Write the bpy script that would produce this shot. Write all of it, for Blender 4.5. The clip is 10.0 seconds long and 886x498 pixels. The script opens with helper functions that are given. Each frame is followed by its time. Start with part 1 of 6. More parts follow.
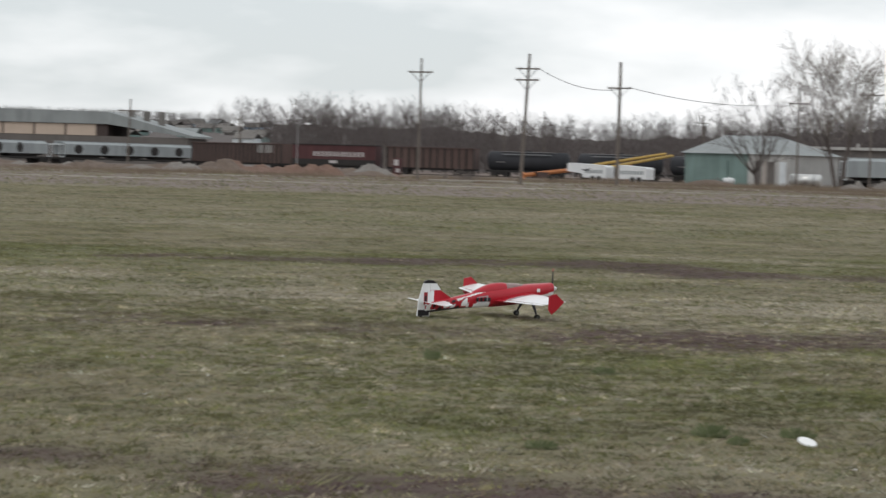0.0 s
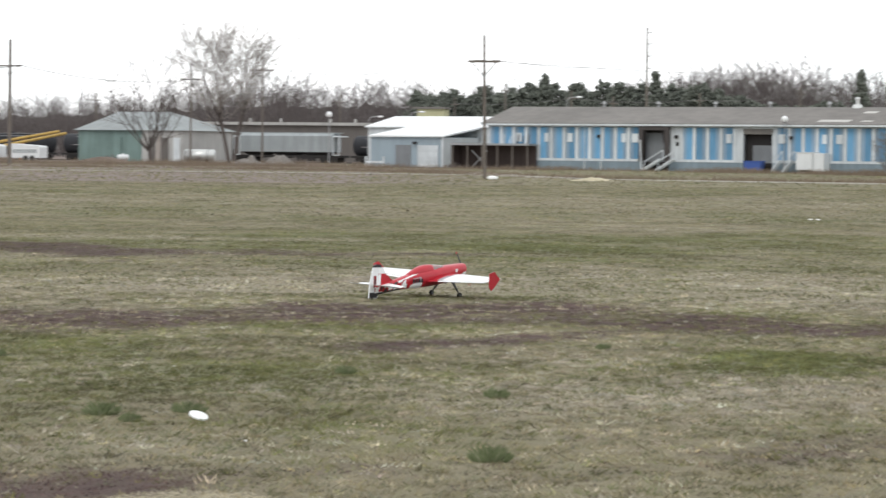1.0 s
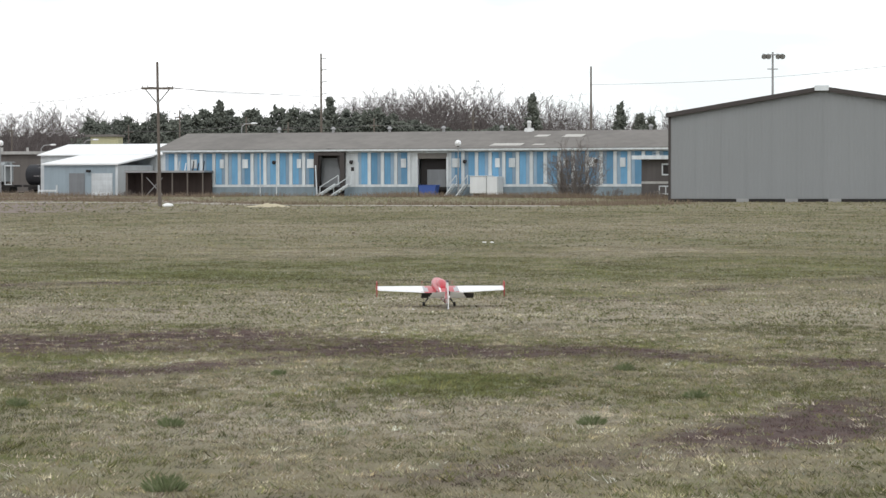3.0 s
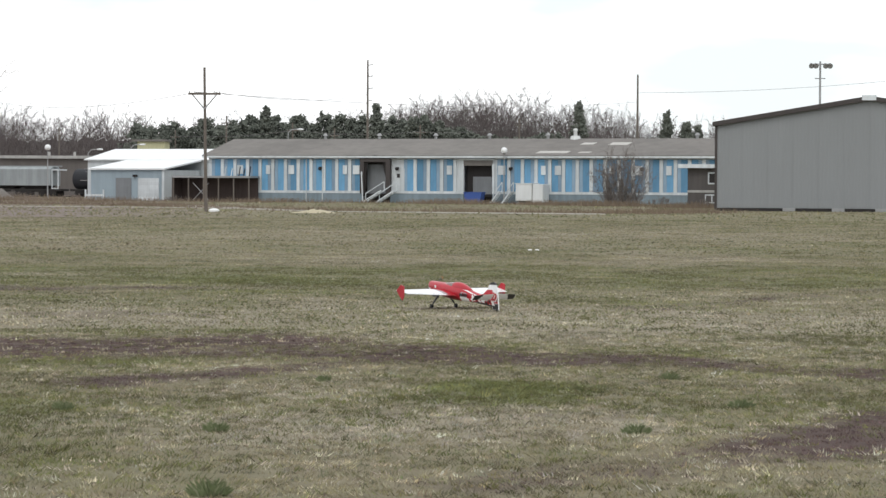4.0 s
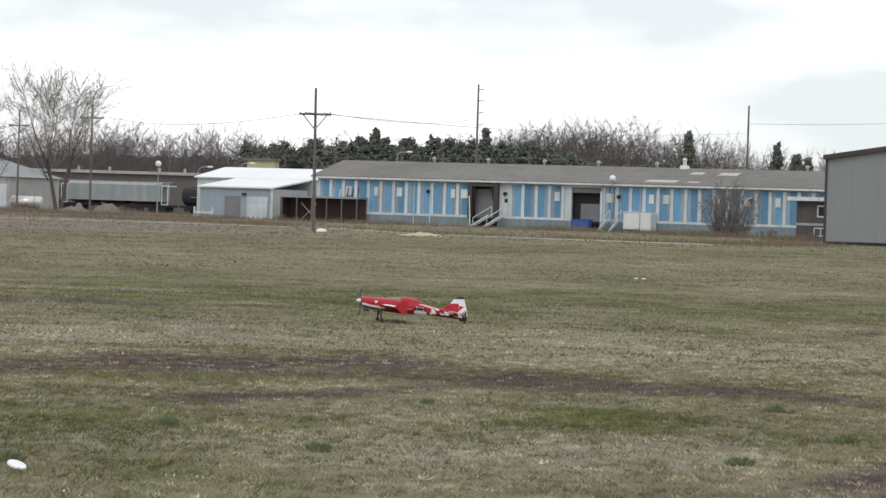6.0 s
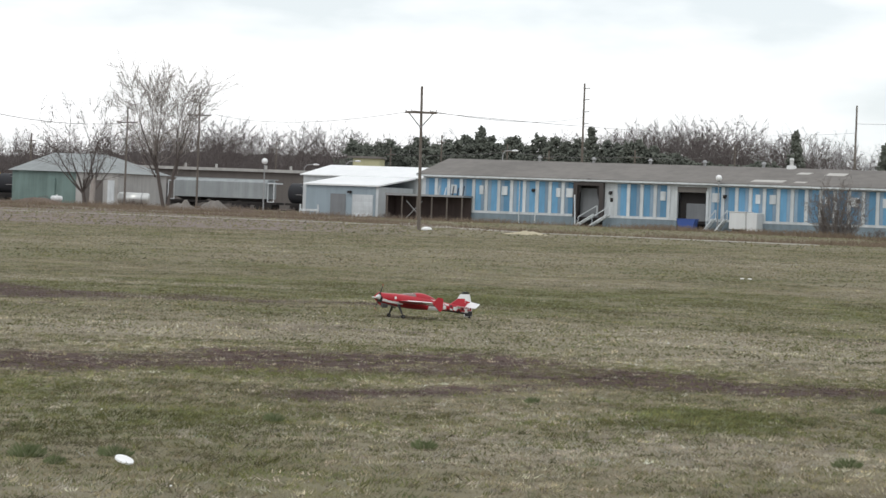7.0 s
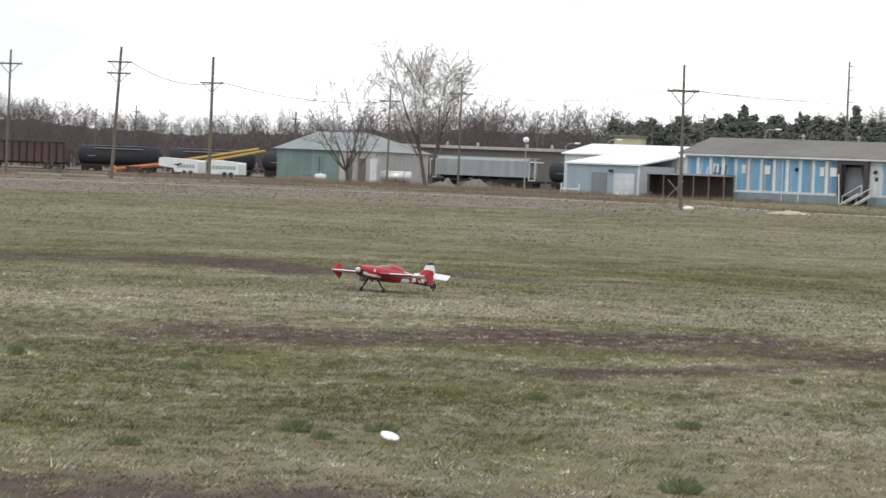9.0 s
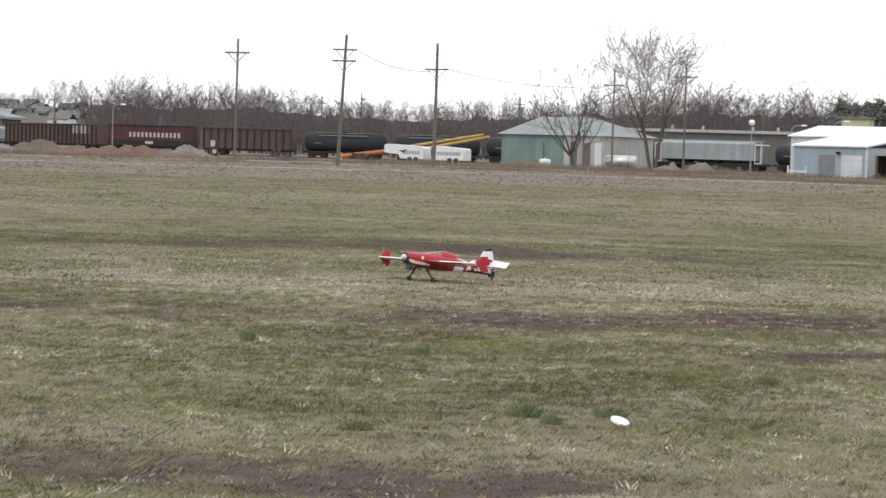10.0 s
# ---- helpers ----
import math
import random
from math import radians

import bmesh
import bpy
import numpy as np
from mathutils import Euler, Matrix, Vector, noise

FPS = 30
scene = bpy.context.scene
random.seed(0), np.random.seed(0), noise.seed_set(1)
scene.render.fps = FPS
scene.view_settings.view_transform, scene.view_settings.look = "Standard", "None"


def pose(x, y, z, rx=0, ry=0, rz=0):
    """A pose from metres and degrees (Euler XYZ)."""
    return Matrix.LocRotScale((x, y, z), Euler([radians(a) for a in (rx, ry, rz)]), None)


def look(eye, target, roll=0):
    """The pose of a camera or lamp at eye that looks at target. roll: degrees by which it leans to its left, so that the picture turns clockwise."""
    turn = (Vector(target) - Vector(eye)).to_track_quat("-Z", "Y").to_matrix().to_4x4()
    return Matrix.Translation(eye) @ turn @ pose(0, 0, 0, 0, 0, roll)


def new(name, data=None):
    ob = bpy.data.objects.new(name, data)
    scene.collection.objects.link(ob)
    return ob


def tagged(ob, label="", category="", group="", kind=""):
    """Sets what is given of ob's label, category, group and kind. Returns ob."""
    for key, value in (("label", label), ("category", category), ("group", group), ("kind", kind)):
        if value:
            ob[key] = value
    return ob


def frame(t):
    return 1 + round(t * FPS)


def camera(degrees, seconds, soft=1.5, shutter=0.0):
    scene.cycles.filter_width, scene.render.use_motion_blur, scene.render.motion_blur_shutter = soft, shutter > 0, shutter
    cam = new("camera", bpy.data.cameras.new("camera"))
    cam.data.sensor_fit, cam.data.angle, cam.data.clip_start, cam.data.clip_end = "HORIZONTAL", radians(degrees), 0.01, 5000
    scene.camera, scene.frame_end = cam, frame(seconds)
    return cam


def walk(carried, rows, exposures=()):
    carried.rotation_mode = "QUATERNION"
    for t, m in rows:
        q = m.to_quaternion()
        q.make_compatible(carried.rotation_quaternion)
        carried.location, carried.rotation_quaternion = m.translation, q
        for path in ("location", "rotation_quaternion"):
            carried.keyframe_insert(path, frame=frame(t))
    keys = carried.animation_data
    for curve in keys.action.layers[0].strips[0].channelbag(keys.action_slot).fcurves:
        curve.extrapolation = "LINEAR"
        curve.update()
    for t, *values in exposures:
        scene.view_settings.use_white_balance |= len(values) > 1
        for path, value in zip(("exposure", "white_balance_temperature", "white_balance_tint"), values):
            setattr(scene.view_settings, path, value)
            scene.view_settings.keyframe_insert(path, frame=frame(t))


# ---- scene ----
cam = camera(19.98, 10.0, soft=1.45, shutter=0.15)
EYE_H, ARM = 1.65, 0.221


def aim(yaw, pitch, roll):
    """Camera turned by a standing operator: the lens swings on a short arm round the body."""
    y, p = radians(yaw), radians(pitch)
    eye = Vector((ARM * math.sin(y), ARM * math.cos(y), EYE_H))
    way = Vector((math.sin(y) * math.cos(p), math.cos(y) * math.cos(p), math.sin(p)))
    return look(eye, eye + way * 50, roll)


PATH = [(0.0, -19.521, -1.93, 1.65), (0.2, -16.303, -2.284, 1.75), (0.3, -14.7, -2.43, 1.80), (0.5, -12.333, -2.951, 1.18),
        (0.8, -8.82, -2.78, 0.641), (1.0, -5.832, -2.202, 0.58), (1.2, -3.60, -2.30, 0.56), (1.5, -1.32, -2.034, 0.286), (2.0, 0.673, -1.76, 0.007),
        (3.3, 1.521, -1.554, -0.127), (3.5, 1.078, -1.533, -0.031), (4.0, 0.48, -1.424, 0.294),
        (4.5, 0.0, -1.243, 0.724), (5.0, -0.456, -1.035, 1.039), (5.5, -1.241, -0.921, 1.397),
        (6.8, -3.646, -0.931, 2.109), (7.0, -4.331, -1.015, 2.102), (7.5, -5.574, -1.108, 2.306),
        (8.0, -6.196, -1.193, 2.471), (8.5, -7.784, -1.413, 2.51), (9.0, -10.242, -1.723, 2.25),
        (9.5, -13.078, -2.026, 1.844), (10.0, -15.352, -2.241, 1.683)]
walk(cam, [(t, aim(a, b, c)) for t, a, b, c in PATH],
     exposures=[(0.0, -0.42), (0.2, -0.25), (0.6, 0.10), (1.0, 0.14), (2.0, 0.03), (3.5, -0.01), (4.5, -0.08), (5.5, -0.20), (7.5, -0.17), (8.5, -0.10), (9.2, 0.04), (10.0, 0.10)])

# ---- light: bright broken overcast ----
SUN_EL, SUN_AZ = 48, 205
world = bpy.data.worlds.new("sky")
scene.world = world
world.use_nodes = True
wt = world.node_tree
wt.nodes.clear()
w_out = wt.nodes.new("ShaderNodeOutputWorld")
w_bg = wt.nodes.new("ShaderNodeBackground")
w_sky = wt.nodes.new("ShaderNodeTexSky")
w_sky.sky_type, w_sky.sun_disc = "NISHITA", False
w_sky.sun_elevation, w_sky.sun_rotation = radians(SUN_EL), radians(SUN_AZ)
w_gain = wt.nodes.new("ShaderNodeVectorMath")
w_gain.operation = "SCALE"
w_gain.inputs["Scale"].default_value = 0.12
w_co = wt.nodes.new("ShaderNodeTexCoord")
w_map = wt.nodes.new("ShaderNodeMapping")
w_map.inputs["Scale"].default_value = (5.0, 5.0, 17.0)
w_noise = wt.nodes.new("ShaderNodeTexNoise")
w_noise.inputs["Scale"].default_value = 1.3
w_noise.inputs["Detail"].default_value = 6.0
w_noise.inputs["Roughness"].default_value = 0.5
w_ramp = wt.nodes.new("ShaderNodeValToRGB")
w_ramp.color_ramp.elements[0].position, w_ramp.color_ramp.elements[1].position = 0.40, 0.66
w_ramp.color_ramp.elements[0].color = (0.20, 0.20, 0.20, 1)
w_mix = wt.nodes.new("ShaderNodeMix")
w_mix.data_type = "RGBA"
w_mix.inputs["B"].default_value = (1.48, 1.49, 1.50, 1)
wt.links.new(w_sky.outputs["Color"], w_gain.inputs[0])
wt.links.new(w_co.outputs["Generated"], w_map.inputs["Vector"])
wt.links.new(w_map.outputs["Vector"], w_noise.inputs["Vector"])
wt.links.new(w_noise.outputs["Fac"], w_ramp.inputs["Fac"])
wt.links.new(w_ramp.outputs["Color"], w_mix.inputs["Factor"])
w_haze = wt.nodes.new("ShaderNodeMix")
w_haze.data_type = "RGBA"
w_haze.inputs["Factor"].default_value = 0.75
w_haze.inputs["B"].default_value = (0.90, 0.98, 1.03, 1)
wt.links.new(w_gain.outputs["Vector"], w_haze.inputs["A"])
wt.links.new(w_haze.outputs["Result"], w_mix.inputs["A"])
wt.links.new(w_mix.outputs["Result"], w_bg.inputs["Color"])
w_bg.inputs["Strength"].default_value = 1.0
wt.links.new(w_bg.outputs["Background"], w_out.inputs["Surface"])

sun = new("sun", bpy.data.lights.new("sun", "SUN"))
sun.data.energy, sun.data.angle, sun.data.color = 0.55, radians(14), (1.0, 0.96, 0.9)
sa, se = radians(SUN_AZ), radians(SUN_EL)
sun.matrix_world = look((0, 0, 60), Vector((0, 0, 60)) - Vector((math.sin(sa) * math.cos(se), math.cos(sa) * math.cos(se), math.sin(se))))


# ---- materials ----
class Nodes:
    """Short hand for a node tree."""

    def __init__(self, name):
        self.m = bpy.data.materials.new(name)
        self.m.use_nodes = True
        self.t = self.m.node_tree
        self.b = self.t.nodes["Principled BSDF"]

    def link(self, a, b):
        self.t.links.new(a, b)

    def put(self, socket, v):
        if isinstance(v, (int, float, tuple)):
            socket.default_value = v
        else:
            self.link(v, socket)

    def pos(self, scale=(1, 1, 1), local=False, turn=0.0):
        c = self.t.nodes.new("ShaderNodeTexCoord" if local else "ShaderNodeNewGeometry")
        mp = self.t.nodes.new("ShaderNodeMapping")
        mp.inputs["Scale"].default_value = scale
        mp.inputs["Rotation"].default_value = (0, 0, radians(turn))
        self.link(c.outputs["Object" if local else "Position"], mp.inputs["Vector"])
        return mp.outputs["Vector"]

    def noise(self, vec, scale, detail=4.0, rough=0.55):
        n = self.t.nodes.new("ShaderNodeTexNoise")
        n.inputs["Scale"].default_value, n.inputs["Detail"].default_value = scale, detail
        n.inputs["Roughness"].default_value = rough
        self.link(vec, n.inputs["Vector"])
        return n.outputs["Fac"]

    def math(self, op, a, b=0.0, clamp=False):
        n = self.t.nodes.new("ShaderNodeMath")
        n.operation, n.use_clamp = op, clamp
        self.put(n.inputs[0], a)
        self.put(n.inputs[1], b)
        return n.outputs[0]

    def ramp(self, fac, stops):
        n = self.t.nodes.new("ShaderNodeValToRGB")
        e = n.color_ramp.elements
        while len(e) < len(stops):
            e.new(0.5)
        for el, (p, c) in zip(e, stops):
            el.position = p
            el.color = (*c, 1) if isinstance(c, tuple) else (c, c, c, 1)
        self.link(fac, n.inputs["Fac"])
        return n.outputs["Color"]

    def mix(self, fac, a, b, mode="MIX"):
        n = self.t.nodes.new("ShaderNodeMix")
        n.data_type, n.blend_type = "RGBA", mode
        self.put(n.inputs["Factor"], fac)
        self.put(n.inputs["A"], (*a, 1) if isinstance(a, tuple) and len(a) == 3 else a)
        self.put(n.inputs["B"], (*b, 1) if isinstance(b, tuple) and len(b) == 3 else b)
        return n.outputs["Result"]

    def xyz(self):
        g = self.t.nodes.new("ShaderNodeNewGeometry")
        s = self.t.nodes.new("ShaderNodeSeparateXYZ")
        self.link(g.outputs["Position"], s.inputs[0])
        return s.outputs

    def island(self):
        return self.t.nodes.new("ShaderNodeNewGeometry").outputs["Random Per Island"]

    def each(self):
        return self.t.nodes.new("ShaderNodeObjectInfo").outputs["Random"]

    def bump(self, h, strength, dist):
        n = self.t.nodes.new("ShaderNodeBump")
        n.inputs["Strength"].default_value, n.inputs["Distance"].default_value = strength, dist
        self.link(h, n.inputs["Height"])
        self.link(n.outputs["Normal"], self.b.inputs["Normal"])

    def done(self, color, rough=0.8, metal=0.0, spec=0.5):
        self.put(self.b.inputs["Base Color"], (*color, 1) if isinstance(color, tuple) else color)
        self.put(self.b.inputs["Roughness"], rough)
        self.b.inputs["Metallic"].default_value = metal
        self.b.inputs["Specular IOR Level"].default_value = spec
        return self.m


STRAW, GREEN, EARTH, PALE = (0.188, 0.164, 0.110), (0.094, 0.104, 0.043), (0.078, 0.054, 0.050), (0.262, 0.230, 0.172)


def ground_material():
    """Short mown grass: straw, green, bare and bleached cover as laid out over the field, broken up at three scales."""
    n = Nodes("field_ground")
    x, y, _ = n.xyz()
    at_node = n.t.nodes.new("ShaderNodeAttribute")
    at_node.attribute_name = "cover"
    split = n.t.nodes.new("ShaderNodeSeparateColor")
    n.link(at_node.outputs["Color"], split.inputs[0])
    green, bare, pale = split.outputs
    patch = n.noise(n.pos((0.55, 0.26, 0.5)), 1.0, 5.0, 0.62)
    mottle = n.noise(n.pos((3.2, 1.4, 1.0)), 1.0, 6.0, 0.68)
    fine = n.noise(n.pos((1, 0.35, 1)), 9.0, 5.0, 0.7)
    grain = n.noise(n.pos(), 38.0, 3.0, 0.7)
    swing = lambda v, gain: n.math("MULTIPLY", n.math("SUBTRACT", v, 0.5), gain)
    rough = lambda v, gain: n.math("ADD", v, n.math("ADD", swing(mottle, gain), swing(fine, gain * 0.8)), True)
    col = n.mix(rough(green, 1.0), STRAW, GREEN)
    col = n.mix(rough(pale, 1.0), col, PALE)
    col = n.mix(n.math("MULTIPLY", rough(bare, 0.9), 0.95), col, EARTH)
    # ploughed strip before the road
    edge = n.math("ADD", y, swing(patch, 30.0))
    plough = n.math("MULTIPLY", n.ramp(n.math("DIVIDE", edge, 250.0), [(0.46, 0.0), (0.52, 1.0)]),
                    n.math("ADD", n.math("MULTIPLY", n.math("ADD", x, n.math("MULTIPLY", y, 0.072)), -0.10), swing(patch, 3.0), True))
    furrow = n.mix(n.noise(n.pos((0.05, 0.3, 1)), 1.0), (0.150, 0.122, 0.110), (0.225, 0.185, 0.160))
    col = n.mix(plough, col, furrow)
    tone = n.math("ADD", n.math("MULTIPLY", fine, 0.9), n.math("MULTIPLY", grain, 0.75))
    col = n.mix(1.0, col, n.ramp(tone, [(0.45, 0.72), (1.15, 1.26)]), "MULTIPLY")
    n.bump(tone, 0.3, 0.02)
    return n.done(col, 0.95, spec=0.1)


def blade_material():
    """Each clump of grass carries its own tint."""
    n = Nodes("grass_blade")
    at_node = n.t.nodes.new("ShaderNodeAttribute")
    at_node.attribute_name = "tint"
    col = n.mix(1.0, at_node.outputs["Color"], n.ramp(n.island(), [(0.0, 0.78), (1.0, 1.22)]), "MULTIPLY")
    return n.done(col, 0.95, spec=0.0)


def tuft_material():
    n = Nodes("green_tuft")
    return n.done(n.ramp(n.island(), [(0.0, (0.12, 0.145, 0.070)), (0.7, (0.165, 0.19, 0.10)), (1.0, (0.25, 0.255, 0.165))]), 0.95, spec=0.0)


def rough_paint(name, colour, dirt=0.25, scale=0.6, rough=0.7, metal=0.0, ribs=0.0, vary=0.0):
    """Weathered paint or sheet metal: streaks, blotches, optional fine ribs."""
    n = Nodes(name)
    blot = n.noise(n.pos(local=True), scale, 6.0, 0.65)
    streak = n.noise(n.pos((3.0, 3.0, 0.25), local=True), scale * 2, 4.0, 0.6)
    dark = tuple(c * 0.55 for c in colour)
    f = n.math("MULTIPLY", n.math("ADD", blot, streak), 0.5)
    col = n.mix(n.ramp(f, [(0.38, dirt * 1.6), (0.6, 0.0)]), colour, dark)
    if vary:
        col = n.mix(1.0, col, n.ramp(n.each(), [(0.0, 1.0 - vary), (1.0, 1.0 + vary)]), "MULTIPLY")
    if ribs:
        w = n.t.nodes.new("ShaderNodeTexWave")
        w.inputs["Scale"].default_value = ribs
        n.link(n.pos(local=True), w.inputs["Vector"])
        n.bump(w.outputs["Fac"], 0.5, 0.03)
    else:
        n.bump(blot, 0.15, 0.02)
    return n.done(col, rough, metal)


def bark_material(name, a, b):
    n = Nodes(name)
    f = n.noise(n.pos((1, 1, 0.3)), 3.0, 5.0, 0.6)
    return n.done(n.mix(1.0, n.mix(f, a, b), n.ramp(n.island(), [(0.0, 0.75), (1.0, 1.25)]), "MULTIPLY"), 0.95, spec=0.1)


def plain(name, colour, rough=0.5, metal=0.0, grain=8.0):
    n = Nodes(name)
    f = n.noise(n.pos(local=True), grain, 4.0)
    return n.done(n.mix(f, tuple(c * 0.88 for c in colour), tuple(min(1, c * 1.1) for c in colour)), rough, metal)


def glass_material(name):
    n = Nodes(name)
    n.b.inputs["Transmission Weight"].default_value = 0.6
    n.b.inputs["IOR"].default_value = 1.45
    return n.done((0.55, 0.45, 0.42), 0.06)


M = dict(
    ground=ground_material(), blade=blade_material(), tuft=tuft_material(),
    gravel=rough_paint("pale_gravel", (0.34, 0.31, 0.265), 0.3, 0.4, 0.95),
    blue=rough_paint("faded_blue_panel", (0.15, 0.345, 0.54), 0.36, 0.35, 0.75, vary=0.22),
    greyblue=rough_paint("chalky_blue_panel", (0.28, 0.385, 0.49), 0.35, 0.4, 0.8, vary=0.15),
    whitepaint=rough_paint("weathered_white_paint", (0.68, 0.715, 0.73), 0.35, 0.5, 0.7, vary=0.12),
    block=rough_paint("painted_block", (0.24, 0.30, 0.34), 0.35, 0.4, 0.9),
    tarroof=rough_paint("grey_felt_roof", (0.20, 0.185, 0.17), 0.35, 0.15, 0.95),
    patch=rough_paint("pale_roof_patch", (0.5, 0.48, 0.45), 0.2, 0.5, 0.9),
    whiteroof=rough_paint("white_metal_roof", (0.86, 0.87, 0.87), 0.1, 0.2, 0.5, ribs=1.6),
    shedwall=rough_paint("pale_blue_sheet", (0.32, 0.39, 0.435), 0.2, 0.3, 0.7, ribs=2.0),
    shedside=rough_paint("pale_grey_sheet", (0.60, 0.63, 0.64), 0.2, 0.3, 0.7, ribs=2.0),
    hangar=rough_paint("grey_ribbed_sheet", (0.252, 0.262, 0.268), 0.08, 0.12, 0.6, ribs=1.2),
    darktrim=rough_paint("dark_brown_trim", (0.055, 0.045, 0.042), 0.2, 0.5, 0.6),
    # near-black for dark parts; also painted shade in bays and gaps
    dark=rough_paint("near_black_and_shade", (0.03, 0.026, 0.025), 0.2, 0.5, 0.9),
    dockdoor=rough_paint("grey_dock_door", (0.22, 0.23, 0.24), 0.25, 0.5, 0.7),
    brown=rough_paint("brown_siding", (0.105, 0.094, 0.09), 0.3, 0.5, 0.85),
    darkbrown=rough_paint("dark_brown_boards", (0.07, 0.05, 0.045), 0.35, 0.7, 0.9),
    green=rough_paint("faded_green_sheet", (0.185, 0.265, 0.245), 0.4, 0.25, 0.75, ribs=1.2),
    greyroof=rough_paint("weathered_galvanised_roof", (0.27, 0.29, 0.288), 0.35, 0.2, 0.6),
    cream=rough_paint("dull_cream_sheet", (0.45, 0.44, 0.42), 0.35, 0.3, 0.8),
    pole=rough_paint("weathered_pole_timber", (0.17, 0.145, 0.125), 0.35, 1.2, 0.95),
    steel=plain("dull_steel", (0.34, 0.34, 0.34), 0.5, 0.5),
    wire=plain("dark_cable", (0.16, 0.15, 0.15), 0.7),
    glasslamp=plain("white_globe", (0.85, 0.85, 0.85), 0.3),
    rust=rough_paint("rust_brown_steel", (0.12, 0.078, 0.068), 0.45, 0.3, 0.9),
    darkred=rough_paint("oxide_red_steel", (0.088, 0.033, 0.034), 0.45, 0.3, 0.85),
    greyrail=rough_paint("grey_covered_hopper_paint", (0.33, 0.355, 0.36), 0.35, 0.25, 0.8),
    tankblack=rough_paint("black_tank_paint", (0.026, 0.027, 0.032), 0.3, 0.3, 0.75),
    under=rough_paint("dark_running_gear", (0.03, 0.027, 0.025), 0.3, 0.7, 0.9),
    letter=plain("white_lettering", (0.46, 0.43, 0.42), 0.7),
    orange=rough_paint("orange_machine_paint", (0.5, 0.17, 0.045), 0.3, 0.6, 0.6),
    yellow=rough_paint("yellow_machine_paint", (0.52, 0.33, 0.07), 0.3, 0.6, 0.6),
    trailer=rough_paint("white_trailer_sheet", (0.72, 0.73, 0.73), 0.15, 0.4, 0.4),
    silver=plain("bare_aluminium_tank", (0.62, 0.62, 0.6), 0.35, 0.7),
    bluebin=plain("blue_steel_bin", (0.04, 0.09, 0.32), 0.6),
    dirtpile=rough_paint("heaped_earth", (0.165, 0.125, 0.10), 0.4, 0.5, 0.95),
    clay=rough_paint("heaped_clay", (0.205, 0.128, 0.098), 0.4, 0.5, 0.95),
    rubble=rough_paint("heaped_gravel", (0.235, 0.215, 0.195), 0.35, 0.9, 0.95),
    tan=rough_paint("tan_panel_wall", (0.52, 0.42, 0.34), 0.12, 0.4, 0.8),
    longwall=rough_paint("grey_brown_sheet", (0.145, 0.13, 0.12), 0.3, 0.2, 0.85),
    cream_house=rough_paint("pale_yellow_siding", (0.55, 0.53, 0.33), 0.15, 0.5, 0.8),
    bark=bark_material("grey_bark", (0.075, 0.062, 0.056), (0.14, 0.12, 0.11)),
    palebark=bark_material("pale_mottled_bark", (0.22, 0.195, 0.175), (0.38, 0.345, 0.315)),
    twig=bark_material("bare_twigs", (0.155, 0.135, 0.125), (0.24, 0.212, 0.195)),
    woods=bark_material("far_bare_woods", (0.098, 0.084, 0.082), (0.160, 0.140, 0.134)),
    hill=bark_material("wooded_slope", (0.105, 0.092, 0.088), (0.165, 0.148, 0.140)),
    weed=bark_material("dead_weeds", (0.15, 0.115, 0.085), (0.26, 0.205, 0.155)),
    pine=bark_material("dark_needles", (0.112, 0.125, 0.105), (0.18, 0.19, 0.162)),
    red=plain("gloss_red_film", (0.44, 0.011, 0.024), 0.3),
    # real deep red film on the rudder; painted shade under the wings
    crimson=plain("deep_red_film_and_shade", (0.30, 0.018, 0.025), 0.3),
    white=plain("gloss_white_film", (0.82, 0.82, 0.82), 0.28),
    black=plain("gloss_black_film", (0.016, 0.015, 0.018), 0.3),
    greyfilm=plain("grey_film", (0.35, 0.35, 0.37), 0.3),
    rubber=plain("black_rubber", (0.02, 0.02, 0.02), 0.8),
    carbon=plain("dark_carbon", (0.025, 0.025, 0.028), 0.4),
    engine=plain("cast_alloy", (0.13, 0.13, 0.13), 0.4, 0.8),
    canopy=glass_material("tinted_canopy"),
    lid=plain("white_plastic", (0.86, 0.86, 0.85), 0.4),
    hay=rough_paint("dry_hay", (0.50, 0.44, 0.31), 0.3, 1.0, 0.95),
)


# ---- mesh helpers ----
def mesh_ob(name, verts, faces, mats, idx=None, smooth=False):
    me = bpy.data.meshes.new(name)
    me.from_pydata([tuple(v) for v in verts], [], faces)
    for m in (mats if isinstance(mats, (list, tuple)) else [mats]):
        me.materials.append(m)
    if idx is not None:
        me.polygons.foreach_set("material_index", idx)
    if smooth:
        me.polygons.foreach_set("use_smooth", [True] * len(me.polygons))
    me.update()
    return new(name, me)


def under(ob, parent):
    ob.parent = parent
    return ob


def part(name, bm, material, parent, label="", smooth=False):
    """Links a bmesh as one mesh object under a thing or a part."""
    me = bpy.data.meshes.new(name)
    bmesh.ops.recalc_face_normals(bm, faces=bm.faces)
    bm.to_mesh(me)
    bm.free()
    me.materials.append(material)
    if smooth:
        me.polygons.foreach_set("use_smooth", [True] * len(me.polygons))
    ob = new(name, me)
    if parent is not None:
        ob.parent = parent
    return tagged(ob, label=label)


